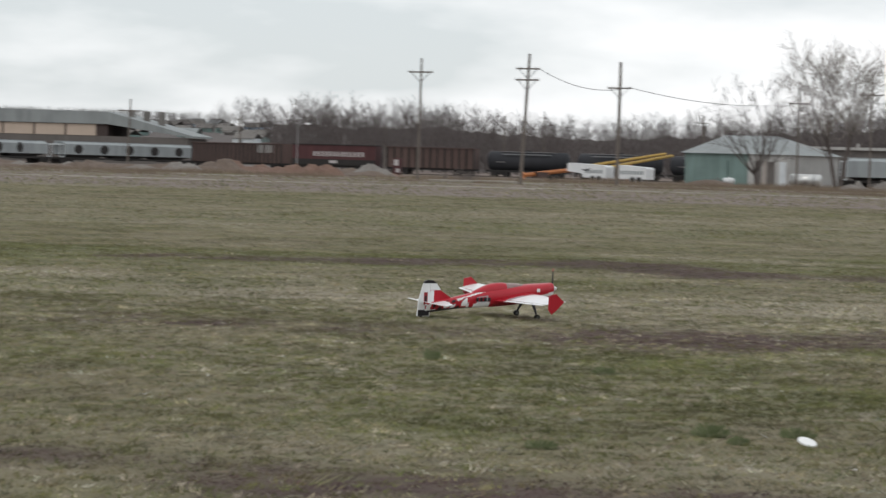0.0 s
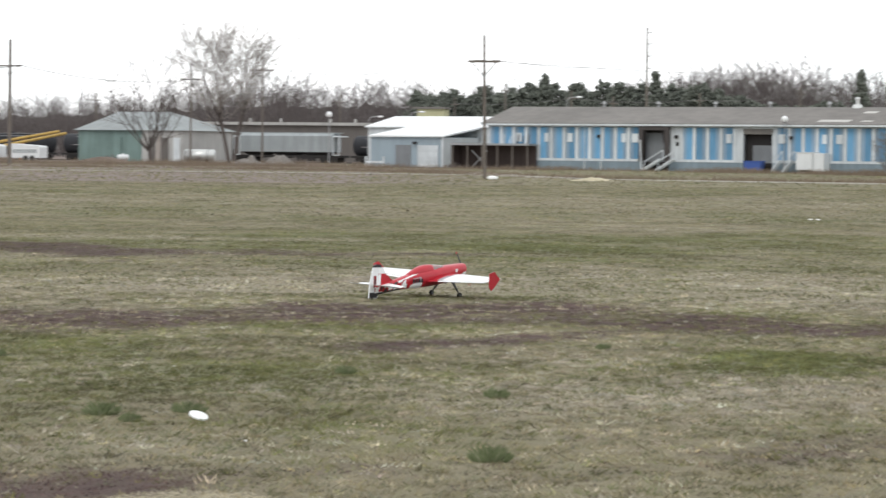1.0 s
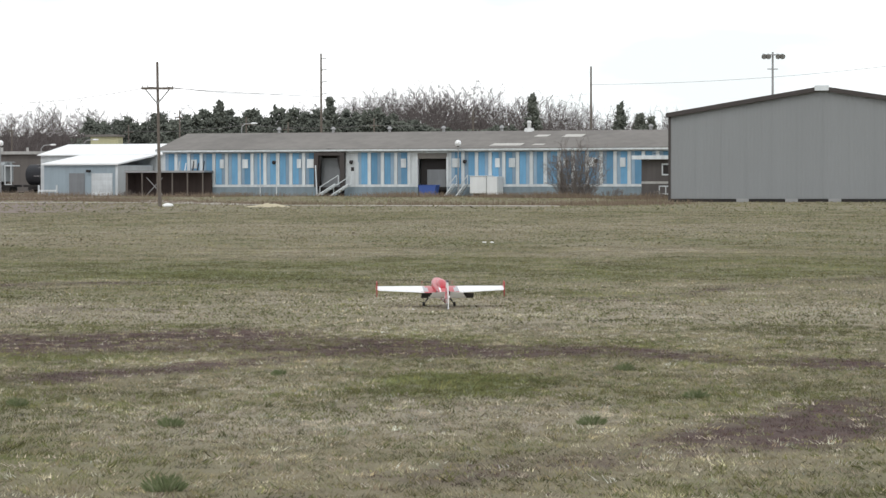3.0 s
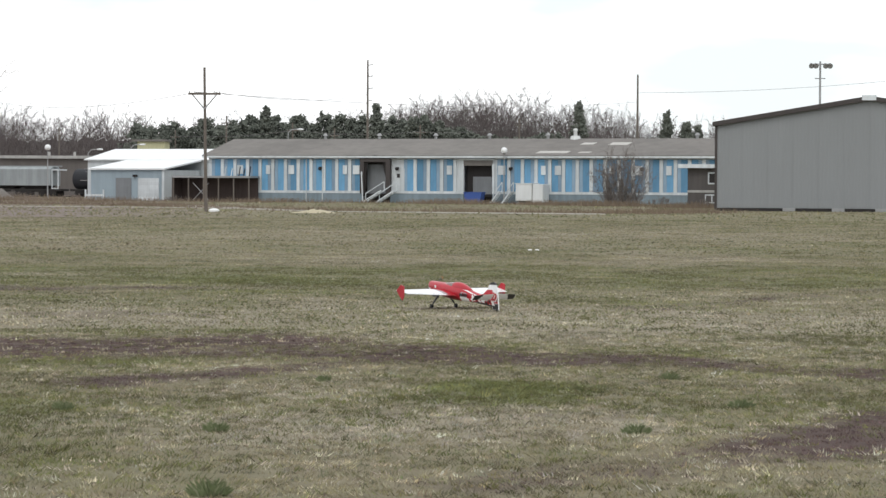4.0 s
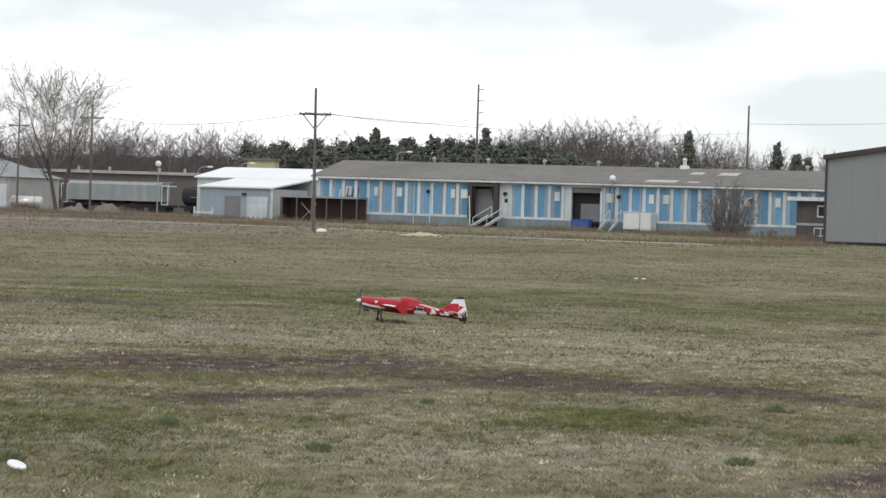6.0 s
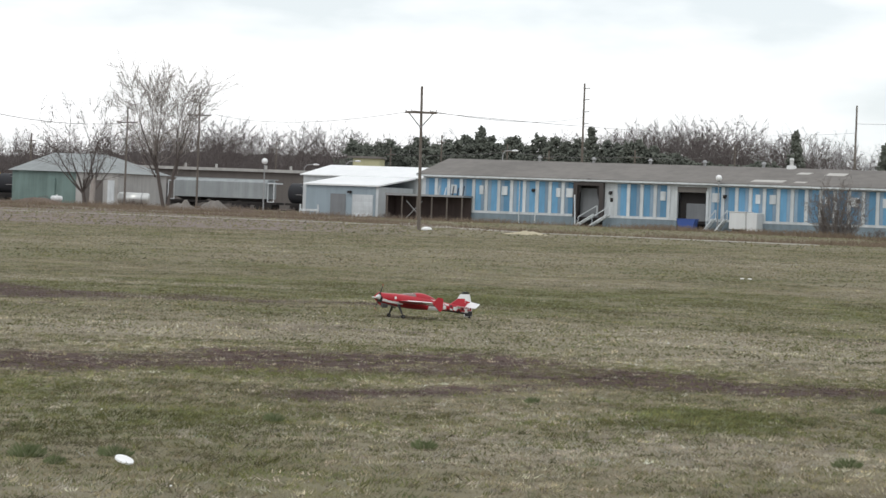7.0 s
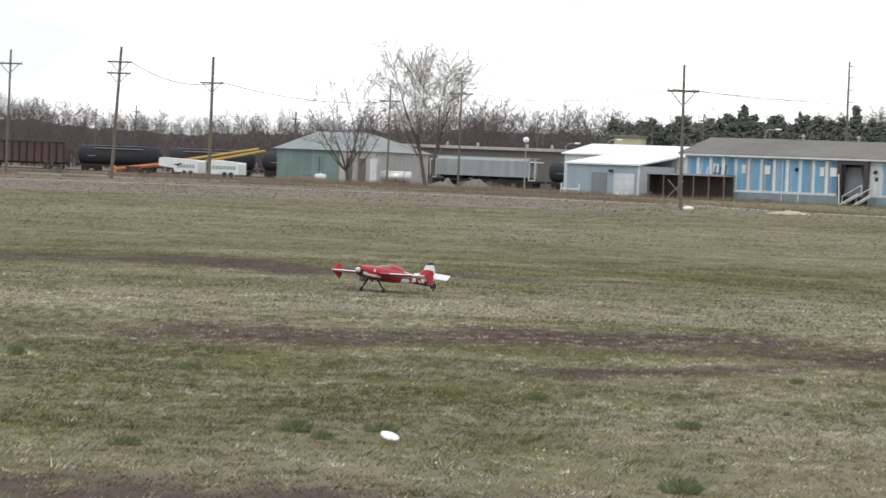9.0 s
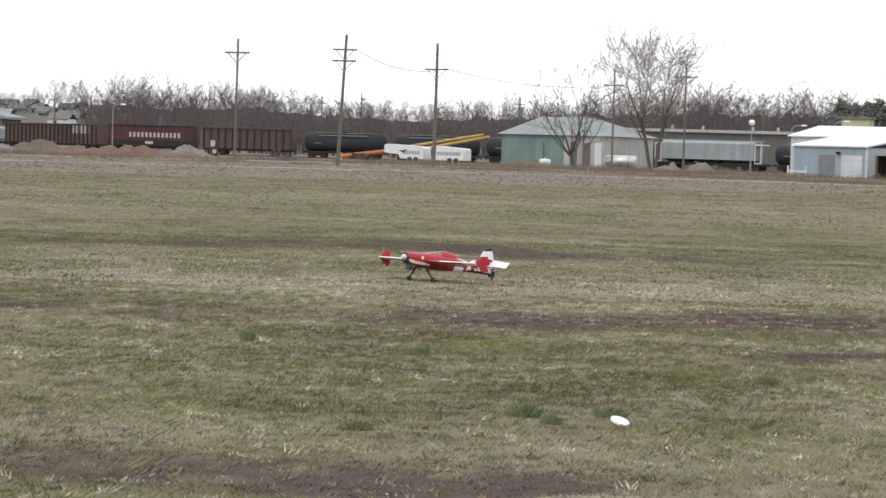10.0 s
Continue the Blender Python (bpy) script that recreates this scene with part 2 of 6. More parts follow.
def box(bm, x0, x1, y0, y1, z0, z1, bevel=0.0):
    """A box between two corners, with its edges eased."""
    r = bmesh.ops.create_cube(bm, size=1.0)
    bmesh.ops.scale(bm, vec=(x1 - x0, y1 - y0, z1 - z0), verts=r["verts"])
    bmesh.ops.translate(bm, vec=((x0 + x1) / 2, (y0 + y1) / 2, (z0 + z1) / 2), verts=r["verts"])
    if bevel:
        bmesh.ops.bevel(bm, geom=list({e for v in r["verts"] for e in v.link_edges}), offset=bevel, segments=1, affect="EDGES")
    return bm


def boxes(*list_of):
    bm = bmesh.new()
    for b in list_of:
        box(bm, *b)
    return bm


def prism(points, y0, y1):
    """A solid with the outline points (x, z), from y0 to y1."""
    bm = bmesh.new()
    a = [bm.verts.new((x, y0, z)) for x, z in points]
    b = [bm.verts.new((x, y1, z)) for x, z in points]
    n = len(points)
    bm.faces.new(a)
    bm.faces.new(b[::-1])
    for i in range(n):
        bm.faces.new((a[i], b[i], b[(i + 1) % n], a[(i + 1) % n]))
    return bm


def rod(bm, a, b, r0, r1=None, sides=8):
    """A tapered round bar from a to b."""
    a, b = Vector(a), Vector(b)
    r1 = r0 if r1 is None else r1
    q = (b - a).to_track_quat("Z", "Y").to_matrix()
    rings = []
    for p, r in ((a, r0), (b, r1)):
        rings.append([bm.verts.new(p + q @ Vector((r * math.cos(i * math.tau / sides), r * math.sin(i * math.tau / sides), 0))) for i in range(sides)])
    for i in range(sides):
        bm.faces.new((rings[0][i], rings[0][(i + 1) % sides], rings[1][(i + 1) % sides], rings[1][i]))
    bm.faces.new(rings[0][::-1])
    bm.faces.new(rings[1])
    return bm


def rods(*list_of, sides=8):
    bm = bmesh.new()
    for r in list_of:
        rod(bm, *r, sides=sides)
    return bm


def ball(bm, c, r, sx=1, sy=1, sz=1, seg=16):
    v = bmesh.ops.create_uvsphere(bm, u_segments=seg, v_segments=seg // 2, radius=r)["verts"]
    bmesh.ops.scale(bm, vec=(sx, sy, sz), verts=v)
    bmesh.ops.translate(bm, vec=c, verts=v)
    return bm


def at(az, d, z=0.0):
    """A place by its bearing in degrees (0 is +y, clockwise) and its distance."""
    a = radians(az)
    return Vector((d * math.sin(a), d * math.cos(a), z))


def thing(name, label, category, place, turn=0.0, group=""):
    ob = new(name)
    ob.empty_display_size = 0.1
    ob.location = place
    ob.rotation_euler = (0, 0, radians(turn))
    return tagged(ob, label=label, category=category, group=group)


def rise(x, y):
    """The field climbs a little towards the near side."""
    s = min(max(0.0, 45.0 - y), 45.0)
    return 0.008 * s * s / (s + 5) - 0.005 * max(-20, min(20, x)) * s / (s + 10)


# ---- ground ----
LATTICE = np.random.default_rng(77).random((256, 256))


def lump(x, y, size, octaves=4):
    """Smooth lattice noise in 0..1 with features of that size in metres, for arrays."""
    total, gain, norm = 0.0, 1.0, 0.0
    u, v = np.asarray(x) / size + 91.7, np.asarray(y) / size + 37.3
    for _ in range(octaves):
        i, j = np.floor(u).astype(int), np.floor(v).astype(int)
        f, g = u - i, v - j
        f, g = f * f * (3 - 2 * f), g * g * (3 - 2 * g)
        a, b = LATTICE[i % 256, j % 256], LATTICE[(i + 1) % 256, j % 256]
        c, d = LATTICE[i % 256, (j + 1) % 256], LATTICE[(i + 1) % 256, (j + 1) % 256]
        total = total + gain * ((a * (1 - f) + b * f) * (1 - g) + (c * (1 - f) + d * f) * g)
        norm += gain
        gain *= 0.6
        u, v = u * 2.03 + 11.3, v * 2.03 + 5.9
    return total / norm


# bands of bare earth across the field: x, middle y, half depth, strength
BARE_BANDS = (
    ([-13, -10, -8, -5, -4, -2.5, -1.2, 0.5, 2, 3.6, 6], [20.2, 20.5, 20.8, 21.6, 23, 23.5, 23.6, 22.4, 22.2, 20.6, 19.4], [0.6, 0.8, 0.8, 1.3, 1.5, 1.5, 1.4, 1.0, 0.6, 0.6, 0.4], [0.3, 0.6, 0.6, 0.95, 0.9, 1.0, 1.0, 0.75, 0.6, 0.6, 0.4]),
    ([-3.0, -2.2, -0.7, 0.2], [18.6, 18.9, 21.0, 21.8], [0.3, 0.5, 0.5, 0.3], [0.3, 0.8, 0.75, 0.4]),
    ([-18, -15, -12.8, -11, -9.3, -6.5], [36, 37.4, 40.3, 41, 38.3, 40], [1.0, 1.8, 2.0, 2.0, 1.6, 0.6], [0.5, 0.8, 0.95, 0.9, 0.9, 0.4]),
    ([-9, -7.5, -5, -3], [30, 39, 39.2, 40], [0.5, 0.8, 0.8, 0.5], [0.2, 0.55, 0.6, 0.2]),
    ([2.5, 4, 5.5, 7, 9], [33, 34, 38, 40.5, 42], [0.5, 0.8, 0.8, 0.9, 0.6], [0.3, 0.55, 0.5, 0.55, 0.4]),
    ([-5, -3.9, -2.5], [30, 30.4, 30], [0.4, 0.8, 0.4], [0.2, 0.5, 0.2]),
    ([-6, -4.5, -3, -2, -0.5, 0.3, 1.3, 2, 2.6, 3.4], [10.2, 10.2, 10.3, 10.7, 11.4, 12.2, 13.2, 14.2, 15.1, 16], [0.5, 0.55, 0.5, 0.5, 0.4, 0.4, 0.5, 0.7, 0.9, 0.9], [0.42, 0.52, 0.55, 0.48, 0.4, 0.48, 0.66, 0.66, 0.85, 0.6]))
GREEN_BANDS = (
    ([-30, -18, -8, 0, 8, 16], [37, 36, 45, 47, 47, 47], [3, 4, 4.5, 5, 5.5, 5], [0.6, 0.7, 0.7, 0.75, 0.75, 0.7]),
    ([-0.3, 0.2, 0.8, 1.4], [18.0, 18.1, 18.1, 18.4], [0.5, 1.0, 1.1, 0.5], [0.5, 1.0, 1.0, 0.6]),
    ([-5, -3.5, -2, -1.2], [21.0, 21.2, 21.6, 22], [0.3, 0.6, 0.5, 0.3], [0.3, 0.8, 0.7, 0.2]),
    ([-9, -6, -2, 2, 6], [17.5, 17.2, 16.6, 19, 18], [2.2, 2.4, 2.6, 2.4, 2.2], [0.36, 0.38, 0.38, 0.40, 0.36]),
    ([-14, -9, -4, 1], [13, 12.5, 12.6, 12.4], [1.2, 1.3, 1.2, 1.0], [0.45, 0.5, 0.4, 0.4]),
    ([-30, -14, -9, 0, 14], [66, 66, 60, 66, 70], [6, 6, 4, 5, 6], [0.35, 0.4, 0.4, 0.4, 0.4]))
PALE_BANDS = (
    ([-16, -10, -5, 0, 5, 9], [26, 25.6, 27.5, 30, 28.5, 28], [2.5, 2.8, 3.4, 4.5, 3.6, 3.0], [0.5, 0.65, 0.7, 0.65, 0.6, 0.5]),
    ([-3, -1, 0.2, 1.6], [15.4, 15.0, 15.2, 15.4], [0.5, 0.9, 1.0, 0.6], [0.3, 0.6, 0.7, 0.4]),
    ([-6, -4, -2], [11.5, 11.8, 12], [0.4, 0.7, 0.5], [0.3, 0.5, 0.3]),
    ([-14, -11, -7, -4], [46.4, 46.6, 46.4, 46], [0.5, 0.8, 0.7, 0.3], [0.4, 0.9, 0.8, 0.2]),
    ([-30, -12, 0, 14], [56, 56, 58, 56], [3, 3, 4, 3], [0.35, 0.4, 0.4, 0.4]),
    ([-30, -12, 0, 14], [84, 84, 88, 86], [7, 7, 9, 7], [0.3, 0.35, 0.4, 0.4]))


def field_cover(x, y):
    """How green, how bare and how bleached the field is at these places."""
    sway = (lump(x, y, 3.2) - 0.5) * np.clip(y * 0.06, 0.6, 3.5)
    ragged = lump(x * 1.0, y * 0.6, 0.9, 5) - 0.5
    broad = lump(x, y * 0.6, 6.0, 4) - 0.5
    out = []
    for bands, own, calm in ((GREEN_BANDS, 0.30, 2.3), (BARE_BANDS, 0.0, 2.6), (PALE_BANDS, 0.14, 2.2)):
        amt = np.full(np.shape(x), own)
        for px, py, ph, ps in bands:
            mid, half, force = np.interp(x, px, py), np.interp(x, px, ph), np.interp(x, px, ps, 0.0, 0.0)
            amt = np.maximum(amt, force * np.clip(1.75 - np.abs(y + sway * 0.5 - mid) / half, 0, 1))
        drift = lump(x + 40.0 * calm, y * 0.7, 1.7, 4) - 0.5
        amt = amt + ragged * (0.9 if own else 1.9) * np.clip(amt * 2.0 + 0.25, 0, 1) + drift * (1.0 if own else 0.55) + broad * (0.7 if own == 0.30 else 0.2)
        out.append(np.clip(amt if own else amt * 1.2 - 0.10, 0, 1))
    near = np.clip((150 - y) / 50, 0, 1)
    out[1] = out[1] * near
    return out


def make_ground():
    """One sheet to the horizon, finest over the field before the camera."""
    radii = [0.0, 2.0, 4.0, 6.0] + [8.0 * 1.018 ** i for i in range(168)]
    while radii[-1] < 3600:
        radii.append(radii[-1] * 1.075)
    angles = np.radians(np.concatenate([np.arange(-34, 17, 0.17), np.arange(17, 326, 3.0)]))
    na = len(angles)
    r = np.array(radii)[:, None]
    x, y = (r * np.sin(angles)).ravel(), (r * np.cos(angles)).ravel()
    s = np.clip(45 - y, 0, 45)
    z = 0.008 * s * s / (s + 5) - 0.005 * np.clip(x, -20, 20) * s / (s + 10)
    i, j = np.meshgrid(np.arange(len(radii) - 1), np.arange(na), indexing="ij")
    k = (j + 1) % na
    faces = np.stack([(i + 1) * na + j, (i + 1) * na + k, i * na + k, i * na + j], -1).reshape(-1, 4)
    ob = mesh_ob("ground", np.stack([x, y, z], 1).tolist(), faces.tolist(), M["ground"], smooth=True)
    g, b, p = field_cover(x, y)
    layer = ob.data.attributes.new("cover", "FLOAT_COLOR", "POINT")
    layer.data.foreach_set("color", np.stack([g, b, p, np.ones_like(g)], 1).astype(np.float32).ravel())
    tagged(ob, "mown grass field with straw, green and bare bands", "ground", kind="structure")


make_ground()


def make_road():
    """Pale gravel road that runs past the yards and swings towards the hangar."""
    roads = (("road", 4.0, "pale gravel road along the yards", [(-34, 238), (-28, 240), (-22, 243), (-16, 242), (-10, 236), (-7, 220), (-5.2, 200), (-4.0, 180), (-2.4, 162), (0.7, 157), (3.0, 154.5), (4.3, 153)]),
             ("track", 1.3, "worn pale wheel track in the grass", [(-34, 186), (-26, 186), (-21.6, 185), (-15.4, 192), (-10, 190), (-5.5, 185), (-4.2, 176)]))
    for name, wide, lab, line in roads:
        verts, faces = [], []
        pts = [at(a, d) for a, d in line]
        fine = []
        for i in range(len(pts) - 1):
            for s in range(12):
                fine.append(pts[i].lerp(pts[i + 1], s / 12))
        for i, p in enumerate(fine):
            u = (fine[min(i + 1, len(fine) - 1)] - fine[max(i - 1, 0)]).normalized()
            side = Vector((-u.y, u.x, 0))
            w = wide * max(0.15, 0.75 + 1.1 * noise.noise(p * 0.09)) * min(1.0, 0.15 + 0.2 * min(i, len(fine) - 1 - i))
            for s, z in ((-0.5, 0.004), (-0.4, 0.05), (0.4, 0.05), (0.5, 0.004)):
                q = p + side * s * w
                verts.append((q.x, q.y, z))
        for i in range(len(fine) - 1):
            for s in range(3):
                a = i * 4 + s
                faces.append((a, a + 4, a + 5, a + 1))
        tagged(mesh_ob(name, verts, faces, M["gravel"], smooth=True), lab, "road", kind="structure")


make_road()

# ---- yard buildings: all stand square to one another ----
YARD = -20.0
U = Vector((math.cos(radians(YARD)), math.sin(radians(YARD)), 0))


def along(origin, az):
    """How far along a face that starts at origin and runs along the yard's line the bearing az meets it."""
    k = math.tan(radians(az))
    return (k * origin.y - origin.x) / (U.x - k * U.y)


def gable_roof(x0, x1, depth, z_eave, z_ridge, over=0.4, thick=0.18):
    """Two slopes with the ridge along x, as one solid."""
    m = depth / 2
    pts = [(-over, z_eave - over * (z_ridge - z_eave) / m), (m, z_ridge), (depth + over, z_eave - over * (z_ridge - z_eave) / m)]
    bm = bmesh.new()
    rows = []
    for x in (x0 - over, x1 + over):
        rows.append([bm.verts.new((x, y, z + t)) for t in (thick, 0) for y, z in pts])
    a, b = rows
    for i, j in ((0, 1), (1, 2), (2, 5), (5, 4), (4, 3), (3, 0)):
        bm.faces.new((a[i], a[j], b[j], b[i]))
    bm.faces.new((a[0], a[3], a[4], a[1])), bm.faces.new((a[1], a[4], a[5], a[2]))
    bm.faces.new((b[0], b[1], b[4], b[3])), bm.faces.new((b[1], b[2], b[5], b[4]))
    return bm


def make_warehouse():
    o = at(-4.84, 263)
    w = thing("warehouse", "long low warehouse with peeling blue and white striped walls", "warehouse", o, YARD)
    s = lambda az: along(o, az)
    length, depth, eave, ridge, sill = s(8.6), 15.0, 4.72, 6.42, 0.92
    d1a, d1b, d2a, d2b = s(-1.36), s(-0.72), s(0.95), s(1.60)
    door_a, door_b = s(-0.63), s(-0.40)
    # walls with the two dock openings cut through
    part("wall", boxes((0, d1a, 0, 0.3, sill, eave), (d1b, d2a, 0, 0.3, sill, eave), (d2b, length, 0, 0.3, sill, eave),
                       (d1a, d1b, 0, 0.3, 4.2, eave), (d2a, d2b, 0, 0.3, 3.75, eave),
                       (0, 0.3, 0.3, depth, 0, eave), (length - 0.3, length, 0.3, depth, 0, eave), (0.3, length - 0.3, depth - 0.3, depth, 0, eave)),
         M["whitepaint"], w, "peeling white painted wall")
    part("foundation", boxes((-0.05, d1a, -0.12, 0.3, -0.3, sill), (d1b, d2a, -0.12, 0.3, -0.3, sill), (d2b, length, -0.12, 0.3, -0.3, sill)), M["block"], w, "grey-blue painted block base")
    part("floor_slab", boxes((0.3, length - 0.3, 0.35, depth - 0.3, 0.6, 0.9)), M["dark"], w)
    part("roof", gable_roof(0, length, depth, eave, ridge, 0.55), M["tarroof"], w, "grey felt roof with pale repairs")
    part("fascia", boxes((-0.5, length + 0.5, -0.62, -0.5, eave - 0.20, eave - 0.02)), M["whitepaint"], w, "white eaves board")
    part("sill_band", boxes((0, d1a, -0.16, 0.0, sill, sill + 0.22), (d1b, d2a, -0.16, 0.0, sill, sill + 0.22), (d2b, length, -0.16, 0.0, sill, sill + 0.22)), M["whitepaint"], w, "white band above the base")
    # panels between raised white posts
    pitch = 1.42
    rnd = random.Random(4)
    panel_me, half_me, post_me = None, None, None
    x, i = 0.35, 0
    while x < length - 1.0:
        busy = any(a - 1.1 < x < b for a, b in ((d1a, d1b), (d2a - 0.2, d2b + 0.2), (door_a - 0.1, door_b - 0.8)))
        if not busy:
            if panel_me is None:
                a = part("panel", boxes((0, 0.66, -0.05, 0.0, sill + 0.26, eave - 0.34)), M["blue"], w, "faded blue wall panel")
                b = part("panel", boxes((0, 0.36, -0.045, 0.0, sill + 0.26, eave - 0.34)), M["greyblue"], w, "chalky grey-blue wall panel")
                c = part("post", boxes((0, 0.34, -0.12, 0.0, sill + 0.23, eave - 0.32)), M["whitepaint"], w, "white wall post")
                panel_me, half_me, post_me = a.data, b.data, c.data
            else:
                a, b, c = (under(new(nm, me), w) for nm, me in (("panel", panel_me), ("panel", half_me), ("post", post_me)))
            flip = rnd.random() < 0.75
            a.location = (x + (0.37 if flip else 0), 0, 0)
            b.location = (x + (0 if flip else 0.67), 0, 0)
            c.location = (x + 1.055, 0, 0)
            if i % 4 == 2 or i % 7 == 4:
                p = part("patch", boxes((x + 0.62 * rnd.random(), x + 0.72 + 0.3 * rnd.random(), -0.16, -0.052, 2.85, 3.75)), M["whitepaint"], w, "square pale board over the panel")
        x += pitch
        i += 1
    # docks
    for a, b, top, ragged in ((d1a, d1b, 4.2, True), (d2a, d2b, 3.75, False)):
        # near-black backing gives the recess its shade by colour
        dock = part("dock_bay", boxes((a, b, 0.7, 1.0, 0.0, top), (a, b, 0.0, 0.7, 0.0, 0.25)), M["dark"], w, "loading bay backing coloured as the shade inside")
        part("dock_door", boxes((a + (0.3 if ragged else 0.75), b - (0.4 if ragged else 0.3), 0.62, 0.70, 0.9, top - (0.35 if ragged else 1.1))), M["dockdoor"], dock, "grey roller door")
        if ragged:
            part("dock_seal", boxes((a - 0.1, a + 0.35, -0.5, 0.0, 0.9, top - 0.1), (b - 0.35, b + 0.1, -0.5, 0.0, 0.9, top - 0.1), (a - 0.1, b + 0.1, -0.5, 0.0, top - 0.1, top + 0.25)), M["darktrim"], dock, "torn dark dock shelter")
            part("prop_pole", rods(((a + 0.55, -1.3, 0.0), (a + 0.1, -0.55, 3.1), 0.07)), M["whitepaint"], dock, "pale leaning pole")
            part("torn_flap", prism([(b - 0.75, top - 0.1), (b - 0.3, top - 0.1), (b - 0.3, 1.0), (b - 0.42, 1.4), (b - 0.36, 2.3), (b - 0.6, 3.2)], -0.3, -0.2), M["dark"], dock, "torn hanging flap")
            part("torn_flap", prism([(a + 0.3, top - 0.1), (a + 0.7, top - 0.1), (a + 0.5, 2.9), (a + 0.55, 2.0), (a + 0.38, 1.0), (a + 0.3, 1.0)], -0.3, -0.2), M["dark"], dock, "torn hanging flap")
            part("canvas", prism([(a + 0.4, top + 0.25), (b - 0.5, top + 0.25), ((a + b) / 2, top + 0.62)], -0.55, -0.3), M["darktrim"], dock)
        else:
            part("dock_frame", boxes((a - 0.25, a, -0.15, 0.0, 0.9, top + 0.15), (b, b + 0.25, -0.15, 0.0, 0.9, top + 0.15), (a - 0.25, b + 0.25, -0.18, 0.0, top + 0.55, top + 0.7)), M["whitepaint"], dock, "white dock surround")
            part("header_panel", boxes((a - 0.02, b + 0.02, -0.10, -0.003, top, top + 0.53)), M["tarroof"], dock, "dull grey-tan board over the dock")
    # personnel door with steps down to the yard
    dr = part("door", boxes((door_a, door_b, -0.10, 0.0, sill + 0.22, sill + 2.5)), M["whitepaint"], w, "grimy white door")
    part("door_window", boxes((door_a + 0.3, door_a + 0.62, -0.12, -0.101, sill + 1.6, sill + 2.0)), M["dark"], dr)
    for x0, x1 in ((door_a - 0.9, door_a - 2.9), (door_b - 0.6, door_b - 2.5), (s(1.86), s(1.66)), (s(2.12), s(1.92))):
        st = part("stair", rods(((x0, -0.6, 1.2), (x1, -0.6, 0.0), 0.09), ((x0, -1.5, 1.2), (x1, -1.5, 0.0), 0.09),
                                ((x0, -0.6, 2.1), (x1, -0.6, 0.9), 0.05), ((x0, -0.6, 1.2), (x0, -0.6, 2.1), 0.05), ((x1, -0.6, 0), (x1, -0.6, 0.9), 0.05)), M["whitepaint"], w, "pale timber steps with a handrail")
        part("tread", boxes(*[(x0 + (x1 - x0) * f - 0.13, x0 + (x1 - x0) * f + 0.13, -1.5, -0.6, 1.2 * (1 - f) - 0.02, 1.2 * (1 - f) + 0.03) for f in (0.1, 0.3, 0.5, 0.7, 0.9)]), M["whitepaint"], st)
    # ridge vents, roof patches, wall lamps
    for az in (-3.3, -2.05, -0.75, 0.5, 1.85, 4.2, 5.3):
        x = s(az) + 2.3
        v = part("roof_vent", rods(((x, depth / 2, ridge), (x, depth / 2, ridge + 0.55), 0.16), ((x, depth / 2, ridge + 0.5), (x, depth / 2, ridge + 0.75), 0.3, 0.12)), M["steel"], w, "small metal roof vent")
    x = s(2.55) + 2
    part("roof_fan", rods(((x, depth / 2, ridge), (x, depth / 2, ridge + 0.45), 0.6, 0.45), ((x, depth / 2, ridge + 0.4), (x, depth / 2, ridge + 1.1), 0.2), ((x, depth / 2, ridge + 1.0), (x, depth / 2, ridge + 1.2), 0.3, 0.15)), M["silver"], w, "bright metal roof fan")
    slope = (ridge - eave) / (depth / 2)
    for az, y0, y1, l in ((2.55, 0.3, 1.3, 3.2), (3.3, 4.4, 5.3, 1.3), (3.95, 4.2, 5.4, 2.0), (3.5, 0.5, 1.0, 1.1)):
        x = s(az)
        bm = bmesh.new()
        vs = [bm.verts.new((xx, yy, eave + slope * yy + 0.19 + t)) for t in (0.0, 0.04) for xx, yy in ((x, y0), (x + l, y0), (x + l + 0.2, y1), (x + 0.2, y1))]
        for f in ((4, 5, 6, 7), (0, 1, 5, 4), (1, 2, 6, 5), (2, 3, 7, 6), (3, 0, 4, 7)):
            bm.faces.new([vs[q] for q in f])
        part("roof_patch", bm, M["patch"], w, "pale repaired strip on the roof")
    for az in (-2.3, -0.55, 2.03, 5.0):
        part("wall_lamp", ball(boxes((s(az) - 0.15, s(az) + 0.15, -0.35, -0.125, 3.45, 3.6)), (s(az), -0.35, 3.42), 0.2, seg=10), M["dark"], w, "dark wall lamp")
    for az in (-2.62, -2.25):
        part("downpipe", rods(((s(az), -0.2, -0.1), (s(az), -0.2, eave - 0.3), 0.06)), M["whitepaint"], w)


make_warehouse()


